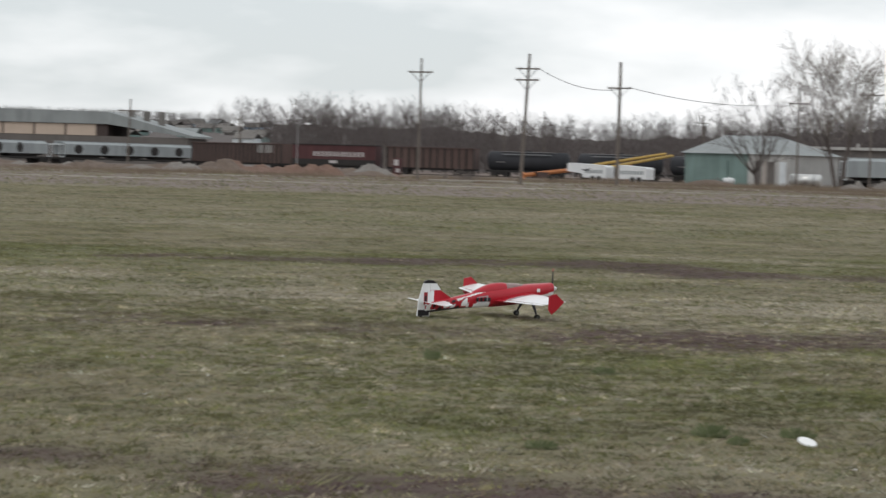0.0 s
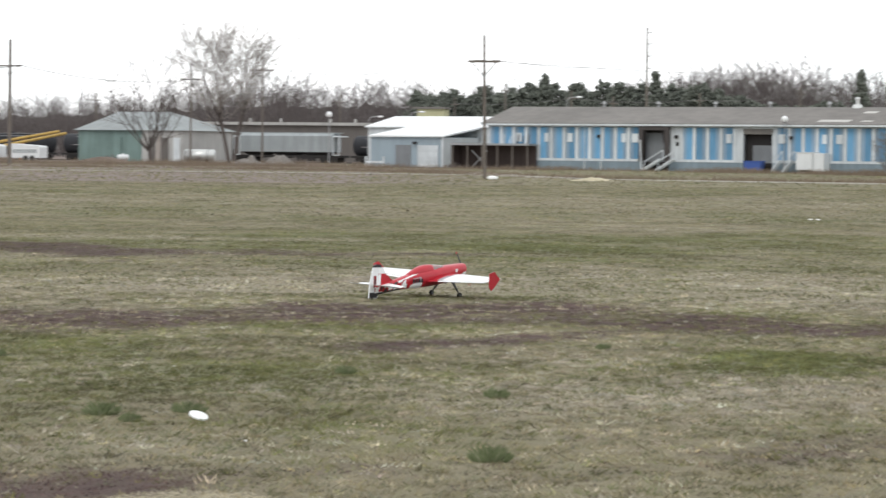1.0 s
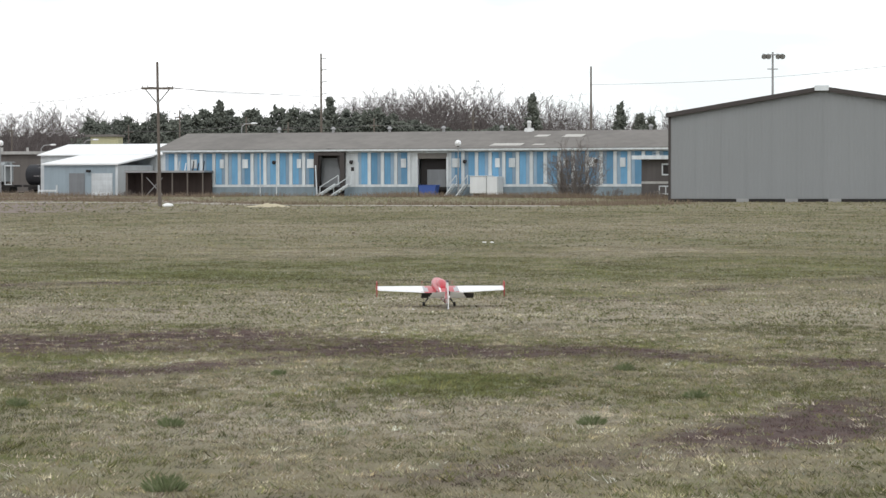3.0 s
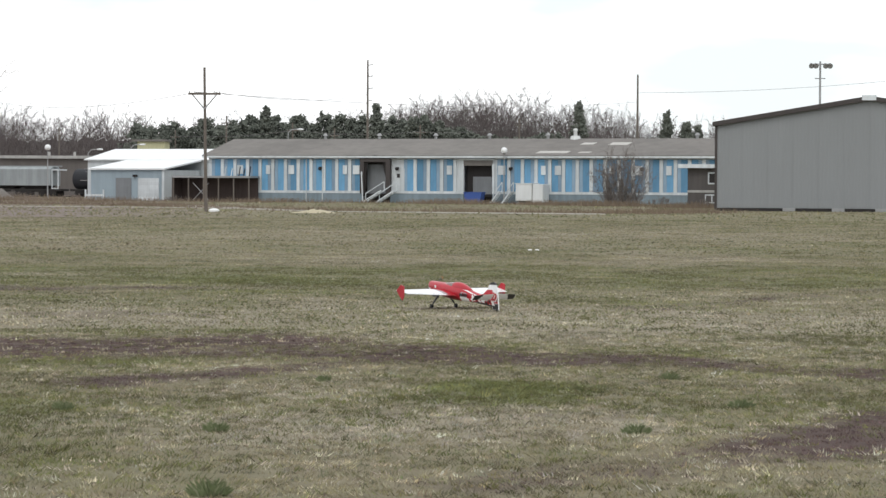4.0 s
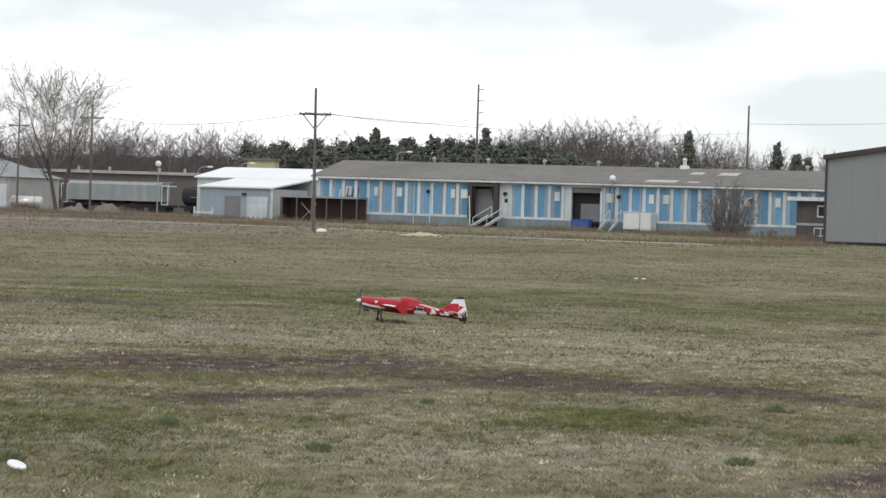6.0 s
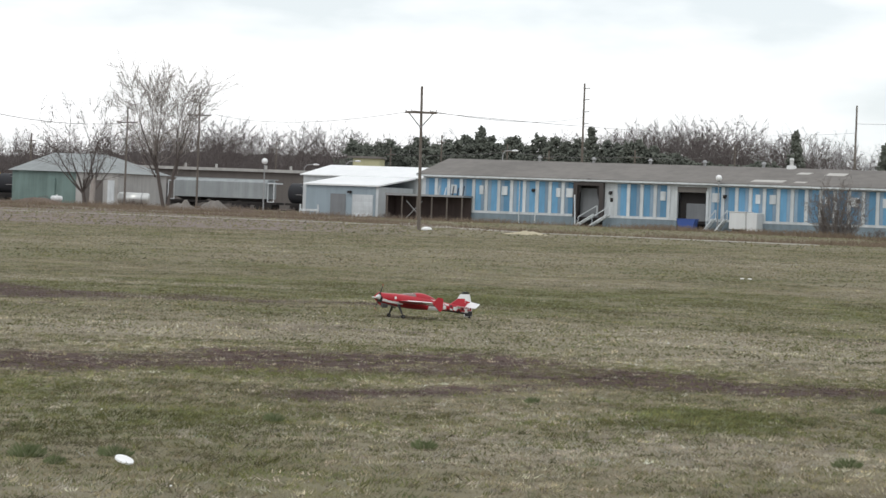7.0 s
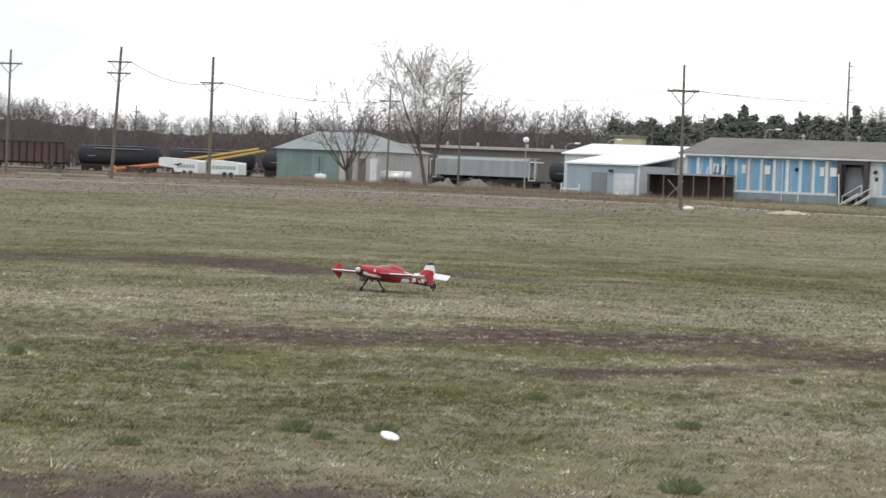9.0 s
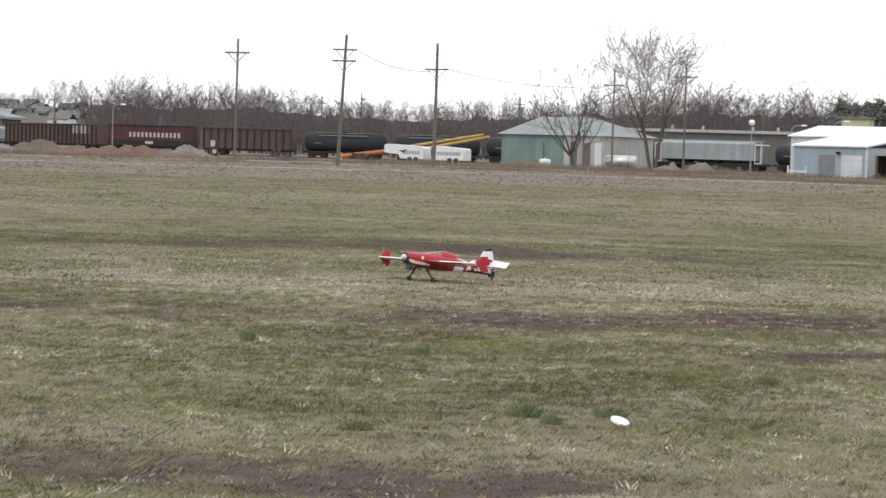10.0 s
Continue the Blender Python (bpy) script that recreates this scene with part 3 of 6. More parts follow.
def make_shed():
    o = at(-7.56, 282)
    sh = thing("metal_shed", "white-roofed metal shed with a lower blue-grey front", "shed", o, YARD)
    s = lambda az: along(o, az)
    L, D = s(-4.55), 14.5
    part("wall", boxes((0, L, 0, D, -0.3, 4.45)), M["shedside"], sh, "pale grey sheet wall")
    part("roof", gable_roof(0, L, D, 4.4, 5.6, 0.3, 0.12), M["whiteroof"], sh, "bright white metal roof")
    lo = o - Vector((-U.y, U.x, 0)) * 9.0
    k = along(lo, -5.86)
    k0 = along(lo, -7.49)
    front = thing("shed_front", "low pale blue-grey shed with a white roller door", "shed", lo, YARD)
    part("wall", boxes((k0, k, 0, 8.8, -0.3, 3.25)), M["shedwall"], front, "pale blue ribbed sheet wall")
    part("side_wall", boxes((k, k + 0.06, -0.02, 8.8, -0.3, 3.22)), M["shedside"], front, "pale grey side wall")
    bm = bmesh.new()
    vs = [bm.verts.new(p) for p in ((k0 - 0.2, -0.3, 3.26), (k + 0.3, -0.3, 3.26), (k + 0.3, 8.9, 4.25), (k0 - 0.2, 8.9, 4.25), (k0 - 0.2, -0.3, 3.42), (k + 0.3, -0.3, 3.42), (k + 0.3, 8.9, 4.4), (k0 - 0.2, 8.9, 4.4))]
    for f in ((4, 5, 6, 7), (0, 3, 2, 1), (0, 1, 5, 4), (1, 2, 6, 5), (2, 3, 7, 6), (3, 0, 4, 7)):
        bm.faces.new([vs[q] for q in f])
    part("roof", bm, M["whiteroof"], front, "white metal roof")
    g0, g1 = along(lo, -6.43), along(lo, -5.96)
    dr = part("roller_door", boxes((g0, g1, -0.06, -0.012, 0.0, 2.38)), M["whitepaint"], front, "white sectional roller door")
    for i in range(6):
        part("slat", boxes((g0 + 0.02, g1 - 0.02, -0.09, -0.061, 0.01 + i * 0.4, 0.38 + i * 0.4)), M["whitepaint"], dr)
    part("old_door", boxes((along(lo, -6.93), along(lo, -6.58), -0.05, -0.01, 0, 2.4)), M["dockdoor"], front, "grey boarded door")
    part("lamp", boxes((g0 - 0.5, g0 - 0.1, -0.35, -0.01, 2.5, 2.75)), M["dark"], front)
    part("corner_trim", boxes((k - 0.18, k + 0.09, -0.05, 0.1, -0.2, 3.24)), M["whitepaint"], front)
    # dark lean-to canopy on posts beside the warehouse
    co = at(-5.69, 262)
    c = thing("loading_canopy", "low flat canopy on posts with dark storage below", "canopy", co, YARD)
    ln = along(co, -3.91)
    part("deck_roof", boxes((0, ln, 0, 2.4, 2.42, 2.62)), M["steel"], c, "thin grey flat roof")
    # dark walls put the shade beneath the canopy into their colour
    part("back_wall", boxes((0.1, ln - 0.1, 2.15, 2.35, -0.1, 2.42)), M["darkbrown"], c, "wall coloured dark as the shade below the roof")
    part("end_wall", boxes((0.0, 0.15, 0.2, 2.15, -0.1, 2.42)), M["darkbrown"], c)
    for i in range(6):
        x = 0.2 + (ln - 0.4) * i / 5
        part("post", rods(((x, 0.15, -0.2), (x, 0.15, 2.42), 0.08)), M["pole"], c)
    part("brace", rods(((2.2, 0.6, 0.1), (4.0, 0.6, 1.9), 0.05), ((4.0, 0.6, 0.1), (2.2, 0.6, 1.9), 0.05)), M["steel"], c)
    for i, f in enumerate((0.62, 0.7, 0.8, 0.86, 0.93)):
        part("rail", rods(((ln * f, 1.2, 2.62), (ln * f + 0.15, 1.2, 3.6 - 0.2 * (i % 2)), 0.06)), M["whitepaint" if i < 2 else "dark"], c)


make_shed()


def make_hangar():
    o = at(6.67, 182)
    h = thing("hangar", "large grey metal hangar with a dark roof edge", "hangar", o, YARD)
    W, eave, peak, D = 2 * along(o, 10.08), 6.1, 7.85, 32.0
    outline = [(0, 0.22), (W, 0.22), (W, eave), (W / 2, peak), (0, eave)]
    part("wall", prism(outline, 0, D), M["hangar"], h, "plain grey ribbed sheet wall")
    # sheets of the gable front, with narrow laps between them
    n = 12
    for i in range(n):
        x0, x1 = 0.03 + (W - 0.06) * i / n, 0.03 + (W - 0.06) * (i + 1) / n - 0.012
        top = lambda x: eave - 0.12 + (peak - eave) * (1 - abs(x - W / 2) / (W / 2))
        mid = [((x0 + x1) / 2, peak - 0.12)] if x0 < W / 2 < x1 else []
        part("wall_sheet", prism([(x0, 0.24), (x1, 0.24), (x1, top(x1)), *mid, (x0, top(x0))], -0.02, -0.003), M["hangar"], h)
    th, ov = 0.32, 0.25
    sl = (peak - eave) / (W / 2)
    roof = [(-ov, eave - ov * sl), (W / 2, peak), (W + ov, eave - ov * sl), (W + ov, eave - ov * sl + th), (W / 2, peak + th), (-ov, eave - ov * sl + th)]
    part("roof", prism(roof, -0.35, D + 0.3), M["darktrim"], h, "dark brown roof edge and gutter")
    part("ridge_cap", prism([(W / 2 - 0.5, peak + 0.0), (W / 2 + 0.5, peak + 0.0), (W / 2 + 0.5, peak + 0.36), (W / 2 - 0.5, peak + 0.36)], -0.42, -0.3), M["whitepaint"], h, "white plate at the peak")
    part("corner_trim", boxes((-0.14, 0.04, -0.06, 0.12, 0.1, eave)), M["darktrim"], h, "dark corner trim")
    # solid near-black strip; the shade along the foot is in its colour
    part("base", boxes((-0.05, W + 0.05, -0.03, D, -0.3, 0.2)), M["dark"], h, "dark strip coloured as the shaded gap at the base")
    for f in (0.22, 0.38, 0.52):
        part("base_plate", boxes((W * f, W * f + 0.9, -0.06, 0.0, 0.0, 0.24)), M["steel"], h)


make_hangar()


def make_annex():
    o = at(6.02, 212)
    a = thing("brown_annex", "small brown-grey building with a white flat roof edge", "building", o, YARD)
    part("wall", boxes((0, 6, 0, 7, -0.2, 3.3)), M["brown"], a, "brown-grey siding")
    part("roof", boxes((-0.7, 6.3, -0.6, 7.2, 3.3, 3.62)), M["whitepaint"], a, "thin white flat roof")
    part("band", boxes((0, 6, -0.05, -0.003, 1.25, 1.45)), M["cream"], a)
    wn = part("window", boxes((1.75, 2.65, -0.06, -0.003, 1.95, 2.95)), M["whitepaint"], a, "white framed window")
    part("pane", boxes((1.87, 2.53, -0.075, -0.061, 2.07, 2.83)), M["dark"], wn, "dark glass pane")
    w2 = part("window", boxes((1.5, 2.75, -0.06, -0.003, 0.35, 1.1)), M["whitepaint"], a, "white framed low window")
    part("pane", boxes((1.6, 2.05, -0.075, -0.061, 0.45, 1.0)), M["brown"], w2)
    part("pane", boxes((2.15, 2.65, -0.075, -0.061, 0.45, 1.0)), M["brown"], w2)
    wb = thing("white_container", "white box container on short legs by the dock", "container", at(2.12, 249), YARD - 6)
    part("body", boxes((0, 1.75, 0, 1.8, 0.25, 1.95, 0.05)), M["trailer"], wb)
    part("side_bin", boxes((1.78, 2.9, 0.1, 1.7, 0.12, 1.93, 0.05)), M["trailer"], wb)
    part("lid", boxes((-0.05, 1.8, -0.05, 1.85, 1.95, 2.02)), M["trailer"], wb)
    for x in (0.2, 1.5, 2.0, 2.7):
        part("leg", boxes((x, x + 0.12, 0.2, 1.5, -0.05, 0.26)), M["steel"], wb)
    bb = thing("blue_bin", "blue steel waste bin under the loading dock", "bin", at(0.98, 250), YARD)
    bm = prism([(0, 0.1), (1.5, 0.1), (1.7, 1.05), (-0.15, 1.05)], 0, 1.2)
    part("body", bm, M["bluebin"], bb)
    part("rim", boxes((-0.2, 1.75, -0.05, 1.25, 1.05, 1.12)), M["bluebin"], bb)
    for x in (0.2, 1.2):
        part("foot", boxes((x, x + 0.15, 0.1, 1.1, -0.02, 0.11)), M["under"], bb)


make_annex()


def make_green_shed():
    o = at(-14.09, 340)
    g = thing("green_shed", "old green metal shed with a grey hipped roof", "shed", o, YARD + 4)
    k = lambda az: (az + 14.09) / 3.23 * 15.8
    L, D = 15.8, 14.0
    mid = k(-12.12)
    part("wall", boxes((0, mid, 0, D, -0.3, 4.2)), M["green"], g, "faded green sheet wall")
    part("grey_wall", boxes((mid + 0.02, L, -0.15, D, -0.3, 4.2)), M["cream"], g, "dull pale grey wall")
    bm = bmesh.new()
    e = 0.5
    b = [bm.verts.new(p) for p in ((-e, -e, 4.15), (L + e, -e, 4.15), (L + e, D + e, 4.15), (-e, D + e, 4.15))]
    r = [bm.verts.new(p) for p in ((2.2, D / 2, 6.7), (L - 5.6, D / 2, 6.7))]
    for f in ((b[0], b[1], r[1], r[0]), (b[1], b[2], r[1]), (b[2], b[3], r[0], r[1]), (b[3], b[0], r[0]), (b[3], b[2], b[1], b[0])):
        bm.faces.new(f)
    part("roof", bm, M["greyroof"], g, "weathered grey metal roof")
    for a0, a1, m in ((-13.05, -12.75, "green"), (-11.9, -11.7, "longwall"), (-11.55, -11.3, "longwall"), (-11.15, -10.95, "whitepaint")):
        part("door", boxes((k(a0), k(a1), -0.24, -0.16 if m != "green" else -0.01, 0, 3.2)), M[m], g)
    lb = thing("long_building", "long low grey-brown building with a pale roof edge", "building", at(-15.6, 405), -6)
    part("wall", boxes((29, 62, 0, 16, -0.2, 5.6)), M["longwall"], lb)
    part("roof", boxes((28.5, 62.5, -0.6, 16.5, 5.6, 6.05)), M["cream"], lb, "pale flat roof edge")
    for x in (38, 43, 51, 55, 60):
        part("roof_vent", rods(((x, 5, 6.05), (x, 5, 6.7), 0.2)), M["cream"], lb)
    for x in (34, 47, 58):
        part("door", boxes((x, x + 3, -0.06, -0.003, 0, 3.4)), M["dark"], lb)
    yh = thing("yellow_house", "small pale yellow house among the trees", "house", at(-6.45, 412, 4.6), -4)
    part("wall", boxes((0, 4.4, 0, 5, -4.8, 4.1)), M["cream_house"], yh)
    part("roof", boxes((-0.9, 4.7, -0.4, 5.4, 4.1, 4.45)), M["tarroof"], yh)
    # long roof with a strip of tan panels at the far end of the yard
    t = thing("long_depot", "long depot with a dark roof and a strip of tan panels", "building", at(-32.5, 505), 10)
    part("wall", boxes((-10, 65, 0, 14, -0.2, 5.2)), M["longwall"], t)
    for i in range(9):
        part("panel", boxes((-9.6 + i * 6.3, -3.7 + i * 6.3, -0.1, 0.0, 5.25, 7.4)), M["tan"], t, "tan wall panel")
    part("upper_wall", boxes((-10, 49, 0.02, 14, 5.2, 7.5)), M["darkbrown"], t)
    part("roof", prism([(-11, 7.5), (49, 7.5), (66, 5.25), (66, 5.6), (49, 9.9), (-11, 10.3)], -0.5, 14.5), M["greyroof"], t, "dark sloping roof")
    for x in (52, 55, 58):
        part("roof_vent", rods(((x, 6, 6.6), (x, 6, 10.2), 0.7)), M["tarroof"], t)


make_green_shed()


# ---- poles and wires ----
def make_pole(label, az, d, top, arms, lean=0.0, r=0.13, cross=1.25, name="utility_pole"):
    p = thing(name, label, "utility pole", at(az, d), 0, "poles along the road")
    part("shaft", rods(((0, 0, -0.4), (lean, 0, top), r, r * 0.68), sides=10), M["pole"], p)
    for z, w in arms:
        x = lean * z / top
        a = part("crossarm", boxes((x - w, x + w, -0.24, -0.12, z - 0.07, z + 0.07)), M["pole"], p, "timber crossarm")
        for f in (-0.95, -0.6, 0.6, 0.95):
            part("insulator", rods(((x + w * f, -0.18, z + 0.07), (x + w * f, -0.18, z + 0.2), 0.035, 0.025)), M["steel"], a)
        if w > 0.9:
            part("brace", rods(((x - w * 0.75, -0.2, z - 0.05), (x, -0.2, z - 0.95), 0.04), ((x + w * 0.75, -0.2, z - 0.05), (x, -0.2, z - 0.95), 0.04)), M["steel"], a)
    return p


GREY = "weathered grey timber utility pole with a crossarm"
make_pole(GREY, -4.9, 158, 9.0, [(7.35, 1.0)], -0.12, 0.115)
make_pole(GREY, -20.15, 236, 11.5, [(10.2, 1.2)], 0.1)
make_pole("leaning timber utility pole with two crossarms", -17.81, 226, 11.75, [(10.4, 1.1), (9.4, 1.1)], 0.55, 0.17)
make_pole("dark timber utility pole with one crossarm", -15.62, 242, 11.9, [(9.4, 1.15)], 0.05, 0.19)
make_pole(GREY, -11.58, 292, 11.6, [(9.75, 1.2)], 0.05)
make_pole(GREY, -9.96, 287, 12.3, [(10.75, 1.4)], 0.0)
make_pole(GREY, -26.72, 300, 8.3, [(6.9, 1.5)], 0.25)
THIN = "tall thin pole behind the warehouse with short side arms"
for az, top in ((-1.25, 18.4), (4.88, 16.6)):
    p = thing("transmission_pole", THIN, "utility pole", at(az, 335), 0, "poles along the road")
    part("shaft", rods(((0, 0, -0.4), (0, 0, top), 0.2, 0.11)), M["pole"], p)
    for i, z in enumerate((0.7, 2.2, 3.8, 5.4)):
        if az < 0 or i == 9:
            part("side_arm", rods(((0, 0, top - z), (0.75, 0, top - z + 0.1), 0.06)), M["steel"], p)
for az, d, top in ((-24.2, 430, 9.5), (-18.2, 470, 11), (-17.3, 470, 12), (-13.7, 400, 10.5), (-8.2, 420, 11.0), (-4.45, 420, 13.2), (-2.95, 400, 11.6), (-2.0, 410, 11.0), (-0.05, 400, 11.4), (2.2, 400, 12.6), (-5.6, 430, 11.0), (6.05, 430, 13), (-20.9, 460, 9.0)):
    make_pole("distant thin timber pole before the trees", az, d, top, [(top - 1.2, 0.8)], 0.0, 0.17)


def make_flood():
    p = thing("floodlight_mast", "tall mast with a rack of floodlights", "floodlight", at(8.97, 262))
    part("mast", rods(((0, 0, -0.4), (0, 0, 14.7), 0.17, 0.1)), M["steel"], p)
    part("rack", boxes((-1.0, 1.0, -0.06, 0.06, 14.35, 14.47), (-0.55, 0.55, -0.06, 0.06, 12.9, 13.0)), M["steel"], p)
    for x in (-0.95, -0.5, 0.5, 0.95):
        bm = bmesh.new()
        rod(bm, (x, 0.1, 14.45), (x, -0.45, 14.2), 0.12, 0.3)
        part("lamp_head", bm, M["steel"], p, "grey floodlight head")
    for az, d, h, side in ((-8.45, 262, 5.2, 0), (1.86, 250, 5.0, 0), (-7.55, 300, 5.4, 1), (-3.05, 285, 7.6, 1), (-22.9, 330, 6.0, 1), (-6.6, 300, 6.0, 1)):
        q = thing("street_lamp", "grey yard lamp on a thin steel pole" if side else "yard lamp with a white globe on a thin pole", "street lamp", at(az, d))
        part("pole", rods(((0, 0, -0.3), (0, 0, h), 0.08, 0.05)), M["steel"], q)
        if side:
            part("arm", rods(((0, 0, h), (0.35, 0, h + 0.35), 0.05), ((0.35, 0, h + 0.35), (1.2, 0, h + 0.45), 0.05)), M["steel"], q)
            part("head", ball(bmesh.new(), (1.4, 0, h + 0.42), 0.2, 2.0, 1, 0.6, 10), M["glasslamp"], q)
        else:
            part("globe", ball(bmesh.new(), (0, 0, h + 0.25), 0.32, seg=14), M["glasslamp"], q, "white globe")
            part("cap", rods(((0, 0, h - 0.1), (0, 0, h), 0.14)), M["dark"], q)


make_flood()


def wire(points, sag, r=0.03):
    bm = bmesh.new()
    prev = None
    for a, b in zip(points, points[1:]):
        a, b = Vector(a), Vector(b)
        for i in range(17):
            f = i / 16
            p = a.lerp(b, f) - Vector((0, 0, sag * 4 * f * (1 - f)))
            ring = [bm.verts.new(p + Vector((0, r * math.cos(k * math.tau / 5), r * math.sin(k * math.tau / 5)))) for k in range(5)]
            if prev is not None and i > 0:
                for k in range(5):
                    bm.faces.new((prev[k], prev[(k + 1) % 5], ring[(k + 1) % 5], ring[k]))
            prev = ring if not (i == 0 and prev is not None) else prev
    ob = part("overhead_cable", bm, M["wire"], None)
    tagged(ob, "dark overhead cable strung between poles", "cable", "overhead cables")


wire([at(-17.45, 226, 10.45), at(-15.4, 242, 9.5), at(-11.4, 292, 9.85)], 0.9, 0.032)
wire([at(-9.6, 287, 10.9), at(-5.1, 158, 7.45), at(4.9, 335, 13.0)], 0.8, 0.018)
wire([at(-4.7, 158, 7.45), at(-1.2, 335, 14)], 0.7, 0.018)
wire([at(-5.6, 430, 10), at(-2.95, 400, 10.4), at(-0.05, 400, 10.3), at(2.2, 400, 11.2)], 0.5, 0.03)
wire([at(4.9, 335, 14.2), at(14, 335, 18.2)], 1.0, 0.022)


# ---- trains ----
def wheels(par, xs, z=0.46):
    for x in xs:
        tr = part("truck", boxes((x - 1.2, x + 1.2, -1.15, 1.15, 0.35, 0.75)), M["under"], par, "dark wheel truck")
        for dx in (-0.9, 0.9):
            part("wheel", rods(((x + dx, -1.22, z), (x + dx, 1.22, z), 0.46), sides=14), M["under"], tr)


def freight(kind, az0, d0, az1, d1, label, tall=4.1, mat="rust"):
    a, b = at(az0, d0), at(az1, d1)
    L = (b - a).length - 0.8
    turn = math.degrees(math.atan2(b.y - a.y, b.x - a.x))
    c = thing("freight_car", label, "freight car", a, turn, "standing freight train")
    wheels(c, (2.0, L - 2.0))
    part("underframe", boxes((0, L, -1.3, 1.3, 0.75, 1.05)), M["under"], c)
    if kind == "gondola":
        part("body", boxes((0.1, L - 0.1, -1.5, -1.42, 1.05, tall), (0.1, L - 0.1, 1.42, 1.5, 1.05, tall), (0.1, 0.2, -1.42, 1.42, 1.05, tall), (L - 0.2, L - 0.1, -1.42, 1.42, 1.05, tall), (0.1, L - 0.1, -1.42, 1.42, 1.05, 1.2)), M[mat], c)
        n = max(6, int(L / 1.05))
        for i in range(n + 1):
            x = 0.15 + (L - 0.3) * i / n
            part("rib", boxes((x - 0.09, x + 0.09, -1.68, -1.5, 1.05, tall)), M["under" if mat == "rust" else mat], c)
        # pale panels stand for bright sky showing through gaps between the ribs
        if az0 < -24:
            for i in range(6):
                x = L * 0.74 + i * 0.72
                part("side_panel", boxes((x, x + 0.5, -1.53, -1.503, tall - 1.35, tall - 0.1)), M["cream"], c, "pale panel coloured as sky seen between the ribs")
        part("top_rail", boxes((0.05, L - 0.05, -1.7, -1.4, tall, tall + 0.14), (0.05, L - 0.05, 1.4, 1.6, tall, tall + 0.14)), M[mat], c)
    elif kind == "lettered":
        part("body", boxes((0.1, L - 0.1, -1.5, 1.5, 1.05, tall)), M[mat], c)
        part("lower_side", boxes((0.1, L - 0.1, -1.56, -1.5, 1.05, 1.9)), M["under"], c)
        part("top_rail", boxes((0.05, L - 0.05, -1.6, 1.6, tall, tall + 0.12)), M["under"], c)
        bars = part("lettering", boxes(*[(L * 0.26 + i * 0.62, L * 0.26 + i * 0.62 + 0.32, -1.53, -1.503, tall - 1.65, tall - 0.95) for i in range(13)]), M["letter"], c, "row of white painted bars")
        part("marking", boxes((L * 0.45, L * 0.45 + 1.2, -1.585, -1.563, 1.35, 1.75)), M["letter"], c)
    elif kind == "hopper":
        pts = [(-1.5, 1.5), (1.5, 1.5), (1.5, tall - 0.35), (0.9, tall), (-0.9, tall), (-1.5, tall - 0.35)]
        bm = bmesh.new()
        e0 = [bm.verts.new((1.4, y, z)) for y, z in pts]
        e1 = [bm.verts.new((L - 1.4, y, z)) for y, z in pts]
        bm.faces.new(e0[::-1]), bm.faces.new(e1)
        for i in range(6):
            bm.faces.new((e0[i], e0[(i + 1) % 6], e1[(i + 1) % 6], e1[i]))
        part("body", bm, M[mat], c, "smooth grey covered hopper body")
        for i in range(3):
            x0 = 1.6 + (L - 3.2) * i / 3
            w = (L - 3.2) / 3 - 0.25
            bm = bmesh.new()
            t = [bm.verts.new((x0 + f * w, y, 1.5)) for f, y in ((0, -1.3), (1, -1.3), (1, 1.3), (0, 1.3))]
            u = [bm.verts.new((x0 + f * w, y, 0.65)) for f, y in ((0.35, -0.5), (0.65, -0.5), (0.65, 0.5), (0.35, 0.5))]
            for q in range(4):
                bm.faces.new((t[q], t[(q + 1) % 4], u[(q + 1) % 4], u[q]))
            bm.faces.new(u), bm.faces.new(t)
            part("discharge_gate", bm, M["under"], c)
        for x in (0.3, L - 1.3):
            part("end_cage", boxes((x, x + 1.0, -1.35, -1.25, 1.05, 1.15), (x, x + 0.1, -1.4, -1.3, 1.05, tall - 0.4), (x + 0.9, x + 1.0, -1.4, -1.3, 1.05, tall - 0.4), (x, x + 1.0, -1.4, 1.3, tall - 0.5, tall - 0.35)), M["whitepaint"], c, "pale end platform and ladder")
        part("walkway", boxes((0.6, L - 0.6, -0.5, 0.5, tall + 0.02, tall + 0.12)), M[mat], c)
        for i in range(int((L - 3) / 5.6)):
            x = 4.2 + i * 5.6
            # flat near-black ovals carry the shade of the side bays in their colour
            if mat == "greyrail" and az0 < -20:
                part("side_opening", ball(bmesh.new(), (x, -1.47, 2.35), 1.0, 1.05, 0.06, 0.85, 18), M["dark"], c, "flat dark oval coloured as the shade in a bay")
    elif kind == "tank":
        bm = bmesh.new()
        rod(bm, (0.55, 0, 2.4), (L - 0.3, 0, 2.4), 1.38, sides=24)
        ball(bm, (0.55, 0, 2.4), 1.38, 0.4, 1, 1, 24), ball(bm, (L - 0.3, 0, 2.4), 1.38, 0.4, 1, 1, 24)
        part("barrel", bm, M["tankblack"], c, "black cylindrical tank", True)
        part("dome", rods(((L / 2, 0, 3.5), (L / 2, 0, 4.0), 0.5), sides=14), M["tankblack"], c)
        part("walkway", boxes((L * 0.2, L * 0.8, -1.5, -1.2, 3.35, 3.42), (L * 0.15, L * 0.85, -0.7, 0.7, 3.72, 3.78)), M["steel"], c, "grey top walkway")
        part("stripe", boxes((1.6, 2.7, -1.36, -1.3, 2.2, 2.4)), M["letter"], c)
    return c


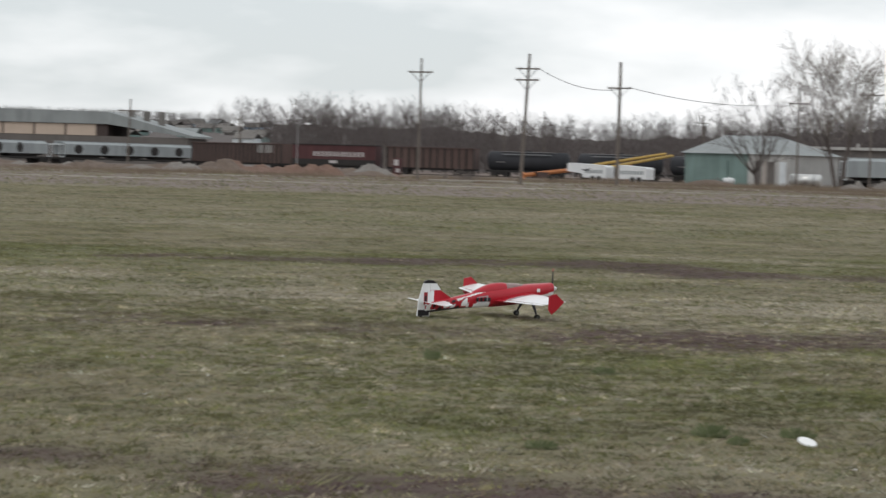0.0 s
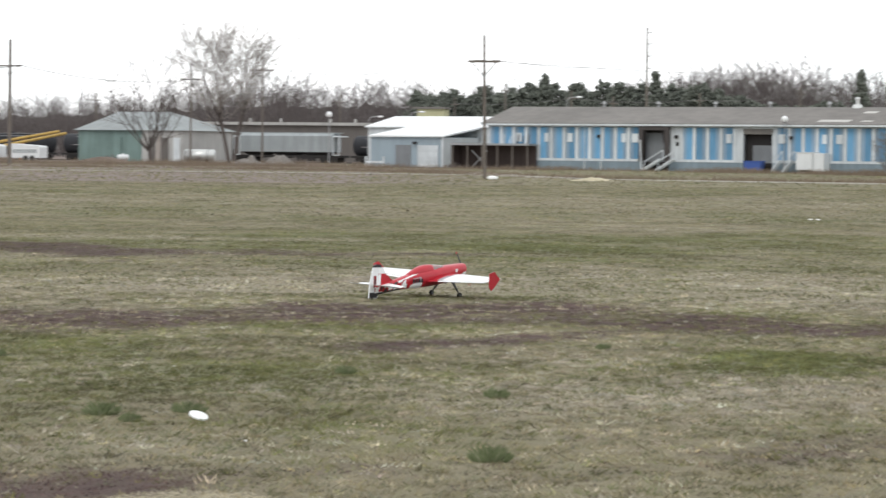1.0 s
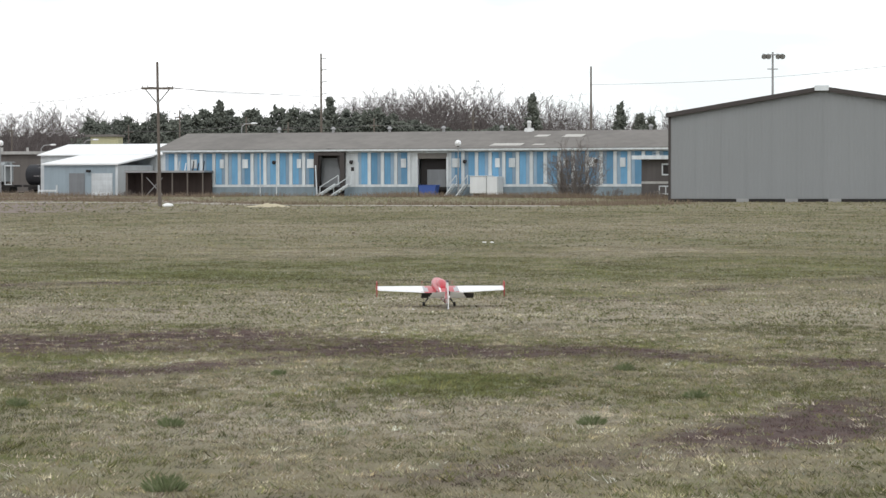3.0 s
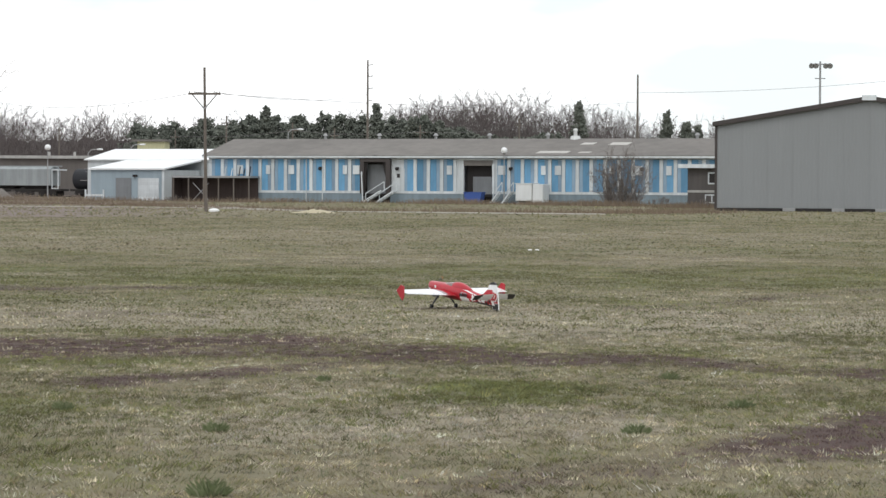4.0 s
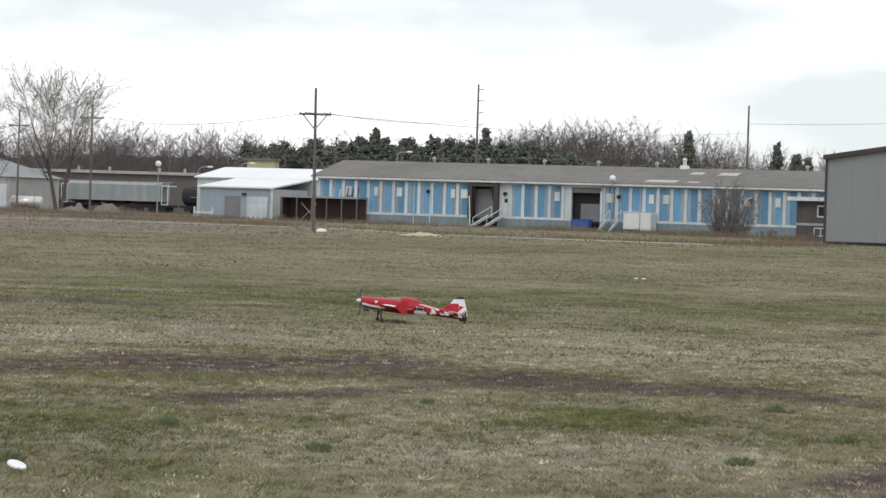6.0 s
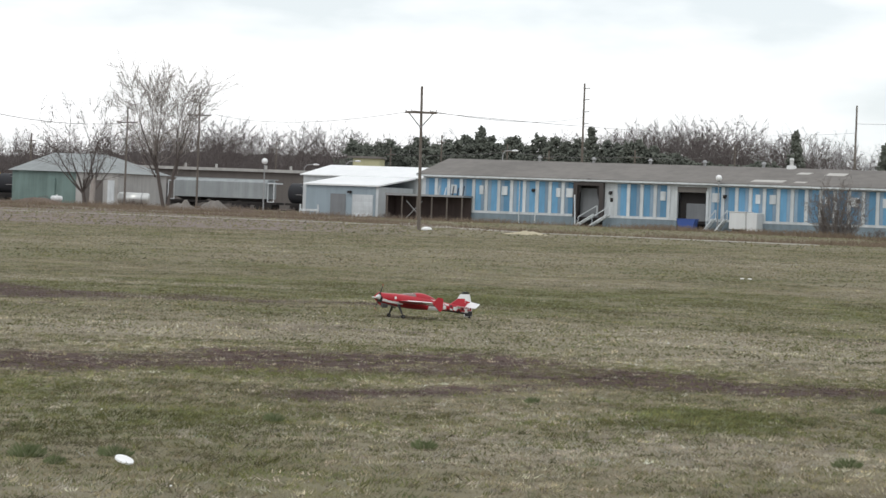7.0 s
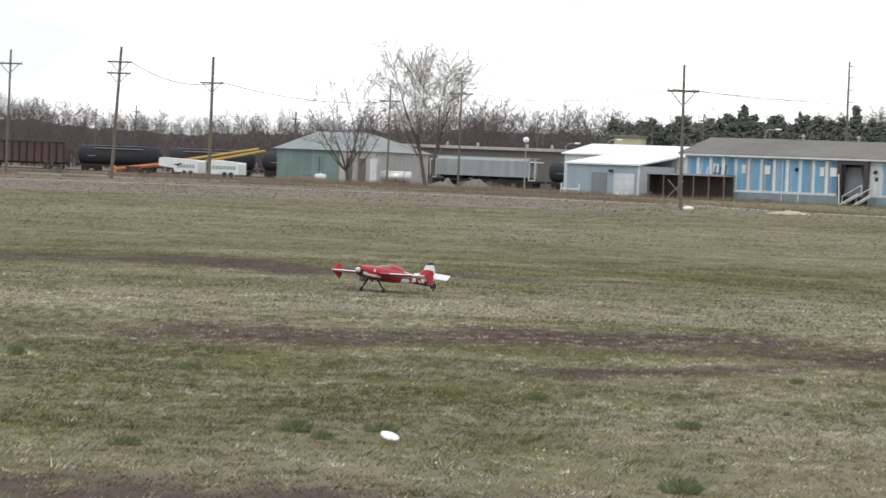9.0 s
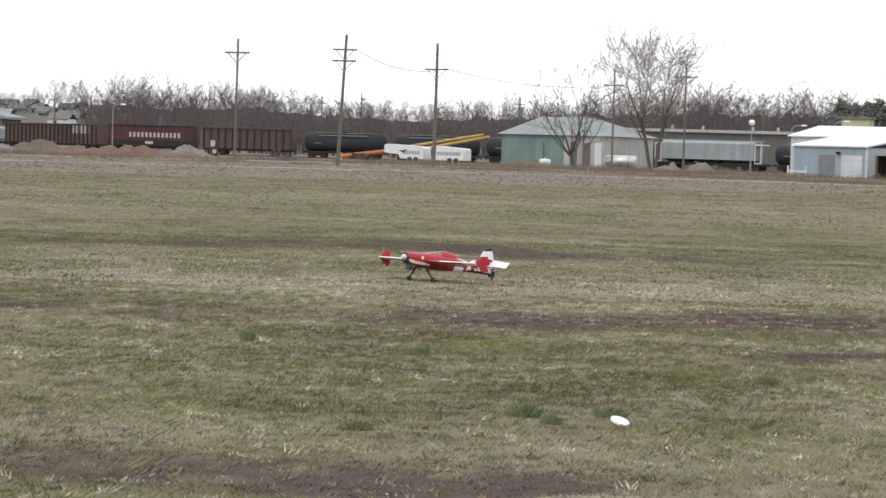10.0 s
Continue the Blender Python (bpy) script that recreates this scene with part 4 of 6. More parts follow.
freight("hopper", -31.6, 372, -28.5, 402, "grey covered hopper car standing in the yard", 3.4, "greyrail")
freight("hopper", -28.4, 403, -25.2, 425, "grey covered hopper car standing in the yard", 3.5, "greyrail")
freight("gondola", -25.1, 412, -23.0, 392, "rust-brown ribbed gondola car", 4.0, "rust")
freight("lettered", -22.95, 378, -20.92, 374, "dark red freight car with white painted bars", 4.0, "darkred")
freight("gondola", -20.8, 374, -18.68, 370, "rusty open car with dark upright ribs", 3.95, "rust")
freight("tank", -18.56, 370, -16.6, 368, "black tank car behind the machinery", 3.6)
freight("tank", -16.5, 368, -14.5, 364, "black tank car behind the trailers", 3.6)
freight("tank", -14.4, 364, -12.5, 360, "black tank car behind the green shed", 3.6)
freight("hopper", -10.55, 352, -7.95, 344, "pale grey covered hopper car behind the shed", 4.05, "greyrail")
freight("tank", -7.85, 344, -5.9, 338, "black tank car behind the white shed", 3.6)


def rail():
    for off in (-0.72, 0.72):
        verts = []
        pts = [at(a, d + off) for a, d in ((-33, 360), (-31.6, 372), (-28.4, 403), (-25.15, 425), (-25.0, 411), (-23.0, 392), (-20.9, 374), (-16.5, 368), (-10.5, 352), (-6, 338), (-2, 325))]
        bm = bmesh.new()
        for a, b in zip(pts, pts[1:]):
            rod(bm, a + Vector((0, 0, 0.06)), b + Vector((0, 0, 0.06)), 0.07, sides=4)
        tagged(part("rail", bm, M["under"], None), "dark steel rail in the yard", "rail", kind="structure")


rail()


# ---- yard clutter ----
def heap(az, d, w, h, mat, seed, label, name="earth_mound"):
    rnd = random.Random(seed)
    verts, faces, n, rings = [], [], 28, 7
    for i in range(rings + 1):
        f = i / rings
        for j in range(n):
            a = j * math.tau / n
            bulge = 1 + 0.45 * noise.noise(Vector((math.cos(a) * 1.3 + seed, math.sin(a) * 1.3, f * 2)))
            r = w * 0.5 * f * bulge
            z = h * (1 - f ** 1.5) * (0.75 + 0.55 * noise.noise(Vector((math.cos(a) * f * 2, math.sin(a) * f * 2, seed * 3.1))) + 0.3 * noise.noise(Vector((math.cos(a) * f * 6, math.sin(a) * f * 6, seed * 1.7)))) - 0.06 * f
            verts.append((r * math.cos(a), r * math.sin(a) * 0.6, max(z, -0.1)))
    for i in range(rings):
        for j in range(n):
            k = (j + 1) % n
            faces.append((i * n + j, (i + 1) * n + j, (i + 1) * n + k, i * n + k))
    ob = mesh_ob(name, verts, faces, mat, smooth=True)
    ob.location = at(az, d)
    tagged(ob, label, "pile", "heaps along the road")


HEAPS = {"dirtpile": "brown heap of earth along the road", "clay": "orange-brown heap of clay along the road", "rubble": "grey heap of broken rubble"}
rnd = random.Random(21)
az, i = -30.4, 1
while az < -20.9:
    m = rnd.choice(("dirtpile", "clay", "dirtpile", "clay", "rubble")) if az > -25.5 else rnd.choice(("dirtpile", "rubble", "dirtpile"))
    low = 0.75 if az < -25.5 else 1.0
    heap(az, rnd.uniform(286, 300), rnd.uniform(4.5, 9), rnd.uniform(0.7, 1.6) * low, M[m], i, HEAPS[m])
    az += rnd.uniform(0.16, 0.46)
    i += 1
for i, (az, d, w, h, m, lab) in enumerate((
        (-21.2, 292, 6, 1.8, "rubble", "tall grey heap of gravel"), (-10.3, 268, 4.4, 1.15, "rubble", "grey heap of gravel by the road"), (-9.6, 268, 4.0, 1.35, "rubble", "grey heap of gravel by the road"),
        (-2.44, 153, 3.0, 0.28, "hay", "low mound of dry yellow hay"), (-13.6, 300, 9, 0.7, "dirtpile", "low weedy bank of earth"), (-8.9, 262, 5, 0.5, "dirtpile", "low weedy bank of earth"))):
    heap(az, d, w, h, M[m], i + 60, lab)


def make_clutter():
    a, b = at(-17.75, 318), at(-14.45, 345)
    turn = math.degrees(math.atan2(b.y - a.y, b.x - a.x))
    L = (b - a).length
    c = thing("belt_conveyor", "long orange and yellow conveyor boom lying on its frame", "conveyor", a, turn)
    part("lower_boom", rods(((0, 0, 0.55), (L * 0.5, 0, 1.9), 0.28, 0.28), sides=6), M["orange"], c, "faded orange lower boom")
    part("upper_boom", rods(((L * 0.35, 0.6, 1.6), (L, 0.6, 3.95), 0.2, 0.2), ((L * 0.55, -0.5, 1.9), (L, -0.5, 3.7), 0.2, 0.2), sides=6), M["yellow"], c, "yellow upper boom")
    part("frame", rods(((-0.8, -0.8, 0.0), (1.2, 0.8, 0.9), 0.12), ((4.5, -1, 0), (5.2, 0, 1.1), 0.1), ((6.0, 1, 0), (5.2, 0, 1.1), 0.1), ((L * 0.7, -1, 0), (L * 0.72, 0, 2.7), 0.1), ((L * 0.74, 1, 0), (L * 0.72, 0, 2.7), 0.1)), M["orange"], c)
    part("hopper_bin", prism([(2.6, 0.2), (4.2, 0.2), (4.6, 1.0), (2.2, 1.0)], -0.7, 0.7), M["rust"], c)
    for x in (4.6, 5.8):
        part("wheel", rods(((x, -1.1, 0.35), (x, -0.8, 0.35), 0.35), sides=14), M["rubber"], c)
    for az, d, L, goose in ((-16.66, 322, 5.6, True), (-15.55, 318, 4.25, False)):
        t = thing("livestock_trailer", "white gooseneck trailer parked in the yard" if goose else "white enclosed trailer with a row of side vents", "trailer", at(az, d), -12, "parked trailers")
        if goose:
            prof = [(0, 1.25), (2.1, 1.0), (2.3, 0.5), (L, 0.5), (L, 1.85), (L - 0.2, 2.05), (2.6, 2.2), (0.3, 2.3), (0, 2.15)]
        else:
            prof = [(0, 0.45), (L, 0.45), (L, 1.75), (L - 0.15, 1.95), (0.4, 2.2), (0, 2.0)]
        part("body", prism(prof, -1.1, 1.1), M["trailer"], t, "white sheet body")
        part("vent_band", boxes(*[((2.7 if goose else 0.6) + i * 0.42, (2.7 if goose else 0.6) + i * 0.42 + 0.3, -1.13, -1.103, 1.05, 1.5) for i in range(6 if goose else 8)]), M["greyrail"], t, "row of grey side vents")
        if goose:
            part("emblem", prism([(2.0, 1.5), (2.9, 1.25), (3.4, 1.75), (2.8, 1.55)], -1.14, -1.135), M["carbon"], t, "dark swoosh mark")
        for x in (L - 1.9, L - 1.0):
            part("wheel", rods(((x, -1.15, 0.34), (x, -0.9, 0.34), 0.34), sides=14), M["rubber"], t)
            part("fender", rods(((x, -1.14, 0.36), (x, -1.02, 0.36), 0.44), sides=14), M["steel"], t)
        part("jack", rods(((0.4, 0, 0), (0.4, 0, 1.3), 0.07)), M["steel"], t)
    s = thing("fuel_tank", "weathered silver cylinder tank lying on cradles", "tank", at(-11.72, 302), -8)
    bm = rods(((0.2, 0, 0.98), (3.7, 0, 0.98), 0.72), sides=28)
    ball(bm, (0.2, 0, 0.98), 0.72, 0.25, 1, 1, 24), ball(bm, (3.7, 0, 0.98), 0.72, 0.25, 1, 1, 24)
    part("shell", bm, M["silver"], s, smooth=True)
    for x in (0.7, 3.0):
        part("cradle", boxes((x, x + 0.25, -0.65, 0.65, -0.05, 0.5)), M["under"], s)
        part("strap", rods(((x + 0.05, 0, 0.98), (x + 0.2, 0, 0.98), 0.735), sides=28), M["steel"], s)
    q = thing("propane_tank", "small white gas tank on short feet", "tank", at(-13.22, 318), -8)
    bm = rods(((0.2, 0, 0.62), (1.3, 0, 0.62), 0.36), sides=20)
    ball(bm, (0.2, 0, 0.62), 0.36, 0.6, 1, 1, 20), ball(bm, (1.3, 0, 0.62), 0.36, 0.6, 1, 1, 20)
    part("shell", bm, M["trailer"], q, smooth=True)
    part("valve_cover", rods(((0.75, 0, 0.95), (0.75, 0, 1.12), 0.13)), M["trailer"], q)
    for x in (0.25, 1.15):
        part("foot", boxes((x, x + 0.1, -0.25, 0.25, -0.03, 0.32)), M["steel"], q)
    f = thing("loading_rail", "white rail on posts before a dark green bin", "barrier", at(-7.62, 268), YARD)
    part("rail", boxes((0, 2.2, -0.05, 0.05, 0.45, 0.65)), M["whitepaint"], f)
    for x in (0, 2.1):
        part("post", boxes((x, x + 0.14, -0.07, 0.07, -0.1, 1.15)), M["whitepaint"], f)
    g = thing("green_bin", "dark green steel bin behind the rail", "bin", at(-7.45, 273), YARD)
    part("body", prism([(0, 0.1), (1.9, 0.1), (2.1, 1.5), (-0.1, 1.5)], 0, 1.4), M["pine"], g)
    part("base", boxes((0.1, 1.8, 0.1, 1.3, -0.03, 0.11)), M["under"], g)
    r = thing("oil_drum_rack", "red and white machine part standing by the train", "machine", at(-20.72, 335), 0)
    part("body", boxes((0, 1.0, 0, 0.9, 0.0, 2.3, 0.1)), M["darkred"], r)
    part("plate", boxes((0.2, 0.8, -0.05, -0.003, 1.3, 2.1)), M["letter"], r)
    part("lower_plate", boxes((0.5, 1.0, -0.05, -0.003, 0.4, 0.9)), M["letter"], r)
    m = thing("pale_stone", "pale lump at the foot of the utility pole", "stone", at(-4.72, 156))
    part("body", ball(bmesh.new(), (0, 0, 0.08), 0.3, 1.2, 0.8, 0.5, 10), M["lid"], m)
    for az, d in ((-18.9, 238), (-19.9, 232)):
        k = thing("broken_slab", "pale broken concrete slab by the road", "slab", at(az, d), 10)
        part("slab", boxes((0, 4.0, 0, 2, -0.05, 0.25, 0.04)), M["gravel"], k)


make_clutter()


# ---- trees ----
def limbs_mesh(name, limbs, mat, sides=5, thin=0.0):
    verts, faces = [], []
    for a, b, r0, r1, lv in limbs:
        q = (b - a).to_track_quat("Z", "Y").to_matrix()
        n = sides if r0 > 0.05 else 3
        base = len(verts)
        for p, r in ((a, max(r0, thin)), (b, max(r1, thin * 0.8))):
            for i in range(n):
                verts.append(p + q @ Vector((r * math.cos(i * math.tau / n), r * math.sin(i * math.tau / n), 0)))
        for i in range(n):
            faces.append((base + i, base + (i + 1) % n, base + n + (i + 1) % n, base + n + i))
    return mesh_ob(name, verts, faces, mat)


def fan(rnd, height, foot, limbs, wide, out, clear=0.26, shoots=11, twigs=4, lean=0.0, girth=0.016):
    """A leafless tree with rising limbs, side shoots and fine twigs: (start, end, radius, end radius, level)."""
    def bend(w, k):
        return (w + Vector((rnd.gauss(0, k), rnd.gauss(0, k), rnd.gauss(0, k * 0.5)))).normalized()

    def side(w, tilt):
        o = w.orthogonal().normalized()
        o.rotate(Matrix.Rotation(rnd.uniform(0, math.tau), 3, w))
        return (w * math.cos(tilt) + o * math.sin(tilt)).normalized()

    foot = Vector(foot)
    crotch = foot + Vector((lean * clear, 0, clear)) * height
    r = height * girth
    if clear > 0.02:
        out.append((foot, crotch, r, r * 0.78, 0))
    for k in range(limbs):
        w = (Vector((lean, 0, 1)) + Vector((math.cos(k * 2.4 + 1) * wide, math.sin(k * 2.4 + 1) * wide, 0)) * rnd.uniform(0.35, 1.1)).normalized()
        length = height * (1 - clear) * rnd.uniform(0.82, 1.06) * (0.78 + 0.22 * w.z)
        p, steps, rl = crotch - Vector((0, 0, rnd.uniform(0, clear * 0.35) * height)), 5, r * rnd.uniform(0.34, 0.50)
        for i in range(steps):
            w = (bend(w, 0.09) + Vector((0, 0, 0.06))).normalized()
            q = p + w * length / steps
            r1 = rl * 0.70
            out.append((p, q, rl, r1, 1))
            for _ in range(max(1, round(shoots / steps * (0.4 + 0.35 * i)))):
                b = p.lerp(q, rnd.random())
                sw = side(w, rnd.uniform(0.5, 1.0))
                sl = height * rnd.uniform(0.13, 0.30) * (1.1 - 0.10 * i)
                m = b + bend(sw + Vector((0, 0, 0.12)), 0.08) * sl * 0.5
                e = m + bend(sw + Vector((0, 0, 0.28)), 0.1) * sl * 0.5
                out.append((b, m, r1 * 0.45, r1 * 0.32, 2))
                out.append((m, e, r1 * 0.32, r1 * 0.15, 2))
                for _ in range(twigs):
                    c = b.lerp(m, rnd.random()) if rnd.random() < 0.4 else m.lerp(e, rnd.random())
                    out.append((c, c + side(sw, rnd.uniform(0.4, 0.8)) * height * rnd.uniform(0.04, 0.09), r1 * 0.25, r1 * 0.10, 3))
            p, rl = q, r1
    return out


def make_tree(label, az, d, fans, seed, bark, twigs, thin):
    """Fans are (height, foot, limbs, width, clear stem, shoots, twigs, lean, girth)."""
    rnd = random.Random(seed)
    t = thing("bare_tree", label, "tree", at(az, d))
    limbs = []
    for height, foot, n, wide, clear, shoots, few, lean, girth in fans:
        fan(rnd, height, foot, n, wide, limbs, clear, shoots, few, lean, girth)
    under(limbs_mesh("trunk", [l for l in limbs if l[4] < 2], bark, 10), t)
    under(limbs_mesh("crown", [l for l in limbs if l[4] >= 2], twigs, 5, thin), t)


make_tree("tall bare two-stemmed tree with pale upper limbs", -10.66, 270,
          [(15.4, (-0.15, 0, -0.2), 9, 0.42, 0.34, 24, 8, -0.19, 0.0135), (14.8, (0.15, 0, -0.2), 7, 0.27, 0.38, 20, 8, 0.16, 0.012)], 31, M["bark"], M["palebark"], 0.014)
make_tree("spreading bare tree with a broken pale trunk by the green shed", -12.42, 303,
          [(13.4, (-0.2, 0, -0.2), 8, 1.1, 0.14, 12, 4, -0.15, 0.018), (12.2, (0.3, 0, -0.2), 5, 0.65, 0.2, 12, 4, 0.14, 0.016)], 8, M["bark"], M["bark"], 0.019)
sn = thing("tree_stump", "pale broken trunk standing by the bare tree", "stump", at(-12.32, 299))
part("trunk", rods(((0, 0, -0.2), (0.15, 0, 2.6), 0.36, 0.28), ((0.15, 0, 2.6), (0.3, 0, 3.3), 0.26, 0.1), sides=10), M["palebark"], sn)


def make_bush(name, label, az, d, w, h, n, seed, thin=0.03, shoots=8, twigs=3):
    rnd = random.Random(seed)
    t = thing(name, label, "shrub", at(az, d))
    limbs = []
    for _ in range(n):
        a, f = rnd.uniform(0, math.tau), rnd.random() ** 0.5
        foot = (math.cos(a) * f * w * 0.30, math.sin(a) * f * w * 0.25, -0.1)
        fan(rnd, h * (1.02 - 0.45 * f * f) * rnd.uniform(0.75, 1.05), foot, 3, 0.28 + 0.2 * f, limbs, 0.03, shoots, twigs, math.cos(a) * f * 0.35)
    under(limbs_mesh("brush", limbs, M["twig"], 3, thin), t)


make_bush("bare_shrub", "large bare many-stemmed shrub against the warehouse", 4.52, 236, 5.2, 5.6, 55, 5, 0.012, 5, 3)
for i, (az, d, w, h) in enumerate(((-19.3, 262, 4, 1.6), (-18.9, 262, 3, 1.2), (-13.4, 312, 4, 1.1), (-9.2, 300, 5, 1.1), (-11.4, 300, 3, 1.0), (-5.5, 258, 4, 0.7), (6.35, 208, 1.8, 0.9), (-6.8, 262, 4, 0.6), (-15.0, 330, 5, 1.4), (-7.9, 275, 4, 0.9), (-3.0, 258, 4, 0.6), (3.3, 250, 4, 0.7), (5.4, 240, 4, 0.9))):
    make_bush("weed_clump", "low clump of dry brown weeds", az, d, w, h, 9, 40 + i, 0.012)


SKYLINE = [(-36, 0.80), (-30, 0.88), (-26, 0.84), (-25, 1.06), (-24.2, 1.30), (-22.3, 1.52), (-20.6, 1.46), (-19.1, 1.38), (-17.3, 1.16), (-15.8, 1.14), (-14.6, 1.28), (-13.2, 1.40), (-11, 1.6), (-9.5, 1.78), (-8.8, 1.64), (-7, 1.76), (-5.6, 1.58), (-2.5, 1.62), (-1, 1.75), (0.04, 1.95), (1.3, 2.12), (2.5, 2.10), (3.25, 1.88), (3.8, 2.02), (4.9, 1.70), (6.4, 1.50), (9, 1.5), (16, 1.4)]


def skyline(az):
    return np.interp(az, [a for a, _ in SKYLINE], [e for _, e in SKYLINE])


def slope_z(az, d):
    """Height of the rise behind the yards: a built-up hill at one end, a low wooded bank elsewhere."""
    el = np.interp(az, [-36, -26, -24.4, -23, -20, 16], [0.80, 0.78, 0.74, 0.78, 0.84, 0.84]) * (1.0 if az < -20 else skyline(az) / 1.4)
    f = np.interp(d, [600, 660, 740, 860, 1000, 1300], [0.0, 0.50, 0.68, 0.86, 1.0, 0.0])
    return (1.65 + min(d, 1000) * math.tan(radians(el))) * f


def make_woods():
    """The leafless wood along the skyline, as one mass of single limbs."""
    rnd = random.Random(11)
    kinds, brush = [], []
    for k in range(18):
        low = k >= 12
        if low:
            limbs = fan(rnd, 1.0, (0, 0, 0), 5, rnd.uniform(0.5, 0.8), [], rnd.uniform(0.05, 0.14), 8, 3)
        else:
            limbs = fan(rnd, 1.0, (0, 0, 0), rnd.randint(5, 8), rnd.uniform(0.40, 0.75), [], rnd.uniform(0.14, 0.32), 12, 9)
        top, fat = max(l[1].z for l in limbs), 2.2 if low else 1.0
        v, f = [], []
        for a, b, r0, r1, lv in limbs:
            way = (b - a).cross(Vector((rnd.uniform(-1, 1), rnd.uniform(-1, 1), rnd.uniform(-0.3, 0.3)))).normalized()
            n = len(v)
            w0, w1 = (max(r0, 0.0016) * fat, max(r1, 0.0010) * fat) if lv < 3 else (0.0012 * fat, 0.0005 * fat)
            v += [a - way * w0, a + way * w0, b + way * w1]
            f.append((n, n + 1, n + 2))
            if lv < 3:
                v.append(b - way * w1)
                f.append((n, n + 2, n + 3))
        (brush if low else kinds).append((np.array([tuple(x) for x in v]) / top, np.array(f)))
    V, F, base = [], [], 0
    for row, (d0, dens) in enumerate(((458, 0.42), (475, 0.15), (495, 0.28), (520, 0.12), (545, 0.22), (580, 0.18))):
        low = row in (1, 3)
        az = -36.0
        while az < 16:
            az += dens * rnd.uniform(0.4, 1.6)
            d = d0 + rnd.uniform(-14, 14) + (360 if az < -23.4 else 0)
            h = (1.65 + d * math.tan(radians(skyline(az)))) * (rnd.uniform(0.52, 0.84) if low else rnd.choice((0.72, 0.80, 0.88, 0.95, 1.0, 1.05, 1.12)))
            v, f = (brush[rnd.randrange(6)] if low else kinds[rnd.randrange(12)])
            a = rnd.uniform(0, math.tau)
            c, s = math.cos(a), math.sin(a)
            p = at(az, d)
            foot = slope_z(az, d) if d > 600 else 0.0
            h = max(h - foot, 6.0)
            w = h * rnd.uniform(0.8, 1.15)
            V.append(np.stack([(v[:, 0] * c - v[:, 1] * s) * w + p.x, (v[:, 0] * s + v[:, 1] * c) * w + p.y, v[:, 2] * h - 0.3 + foot], 1))
            F.append(f + base)
            base += len(v)
    me = bpy.data.meshes.new("woods")
    me.from_pydata(np.concatenate(V).tolist(), [], np.concatenate(F).tolist())
    me.materials.append(M["woods"])
    tagged(new("woods", me), "grey-brown leafless wood along the skyline", "woods", kind="stuff")
    # rise behind the trees, which closes the gaps low down
    verts, faces = [], []
    na = 1200
    for j in range(na + 1):
        az = -48 + 76 * j / na
        for i, d in enumerate((600, 660, 740, 860, 1000, 1300)):
            rough = 0.3 if az < -23.5 else 1.0
            h = slope_z(az, d) * (1 + rough * (0.10 * noise.noise(Vector((az * 1.9, i * 0.7, 0))) + 0.10 * noise.noise(Vector((az * 7.0, i, 3))) + 0.08 * noise.noise(Vector((az * 23.0, i, 5)))))
            p = at(az, d)
            verts.append((p.x, p.y, h - 0.5))
    for j in range(na):
        for i in range(5):
            a = j * 6 + i
            faces.append((a, a + 1, a + 7, a + 6))
    tagged(mesh_ob("backdrop", verts, faces, M["hill"]), "wooded grey slope behind the trees", "hillside", kind="structure")


make_woods()


def needle_tree(rnd, h, w):
    """A conifer: uneven whorls of small needle sprays round a straight stem."""
    v, f = [], []
    tiers = int(8 + h)
    for t in range(tiers):
        u = t / tiers
        reach = w * (1 - u) ** 0.8 + 0.25
        for k in range(7):
            a = rnd.uniform(0, math.tau)
            l = reach * rnd.uniform(0.45, 1.2)
            z = h * (0.12 + 0.88 * u) + rnd.uniform(-0.6, 0.6) * h / tiers
            lift = rnd.uniform(-0.12, 0.35)
            for sub in range(11):
                f0 = math.sqrt(rnd.random())
                b = len(v)
                wd, ln = rnd.uniform(0.10, 0.24), rnd.uniform(0.25, 0.6)
                x0, off = l * f0, rnd.gauss(0, 0.20 * l + 0.1)
                c, s = math.cos(a), math.sin(a)
                px, py, pz = c * x0 - s * off, s * x0 + c * off, z + lift * x0 + rnd.gauss(0, 0.18)
                e = rnd.uniform(0, math.tau)
                ec, es = math.cos(e), math.sin(e)
                v += [(px - es * wd, py + ec * wd, pz - 0.10), (px + es * wd, py - ec * wd, pz - 0.10), (px + ec * ln, py + es * ln, pz + rnd.uniform(0, 0.4)), (px, py, pz + 0.28)]
                f += [(b, b + 2, b + 3), (b + 3, b + 2, b + 1), (b, b + 1, b + 2)]
    return v, f


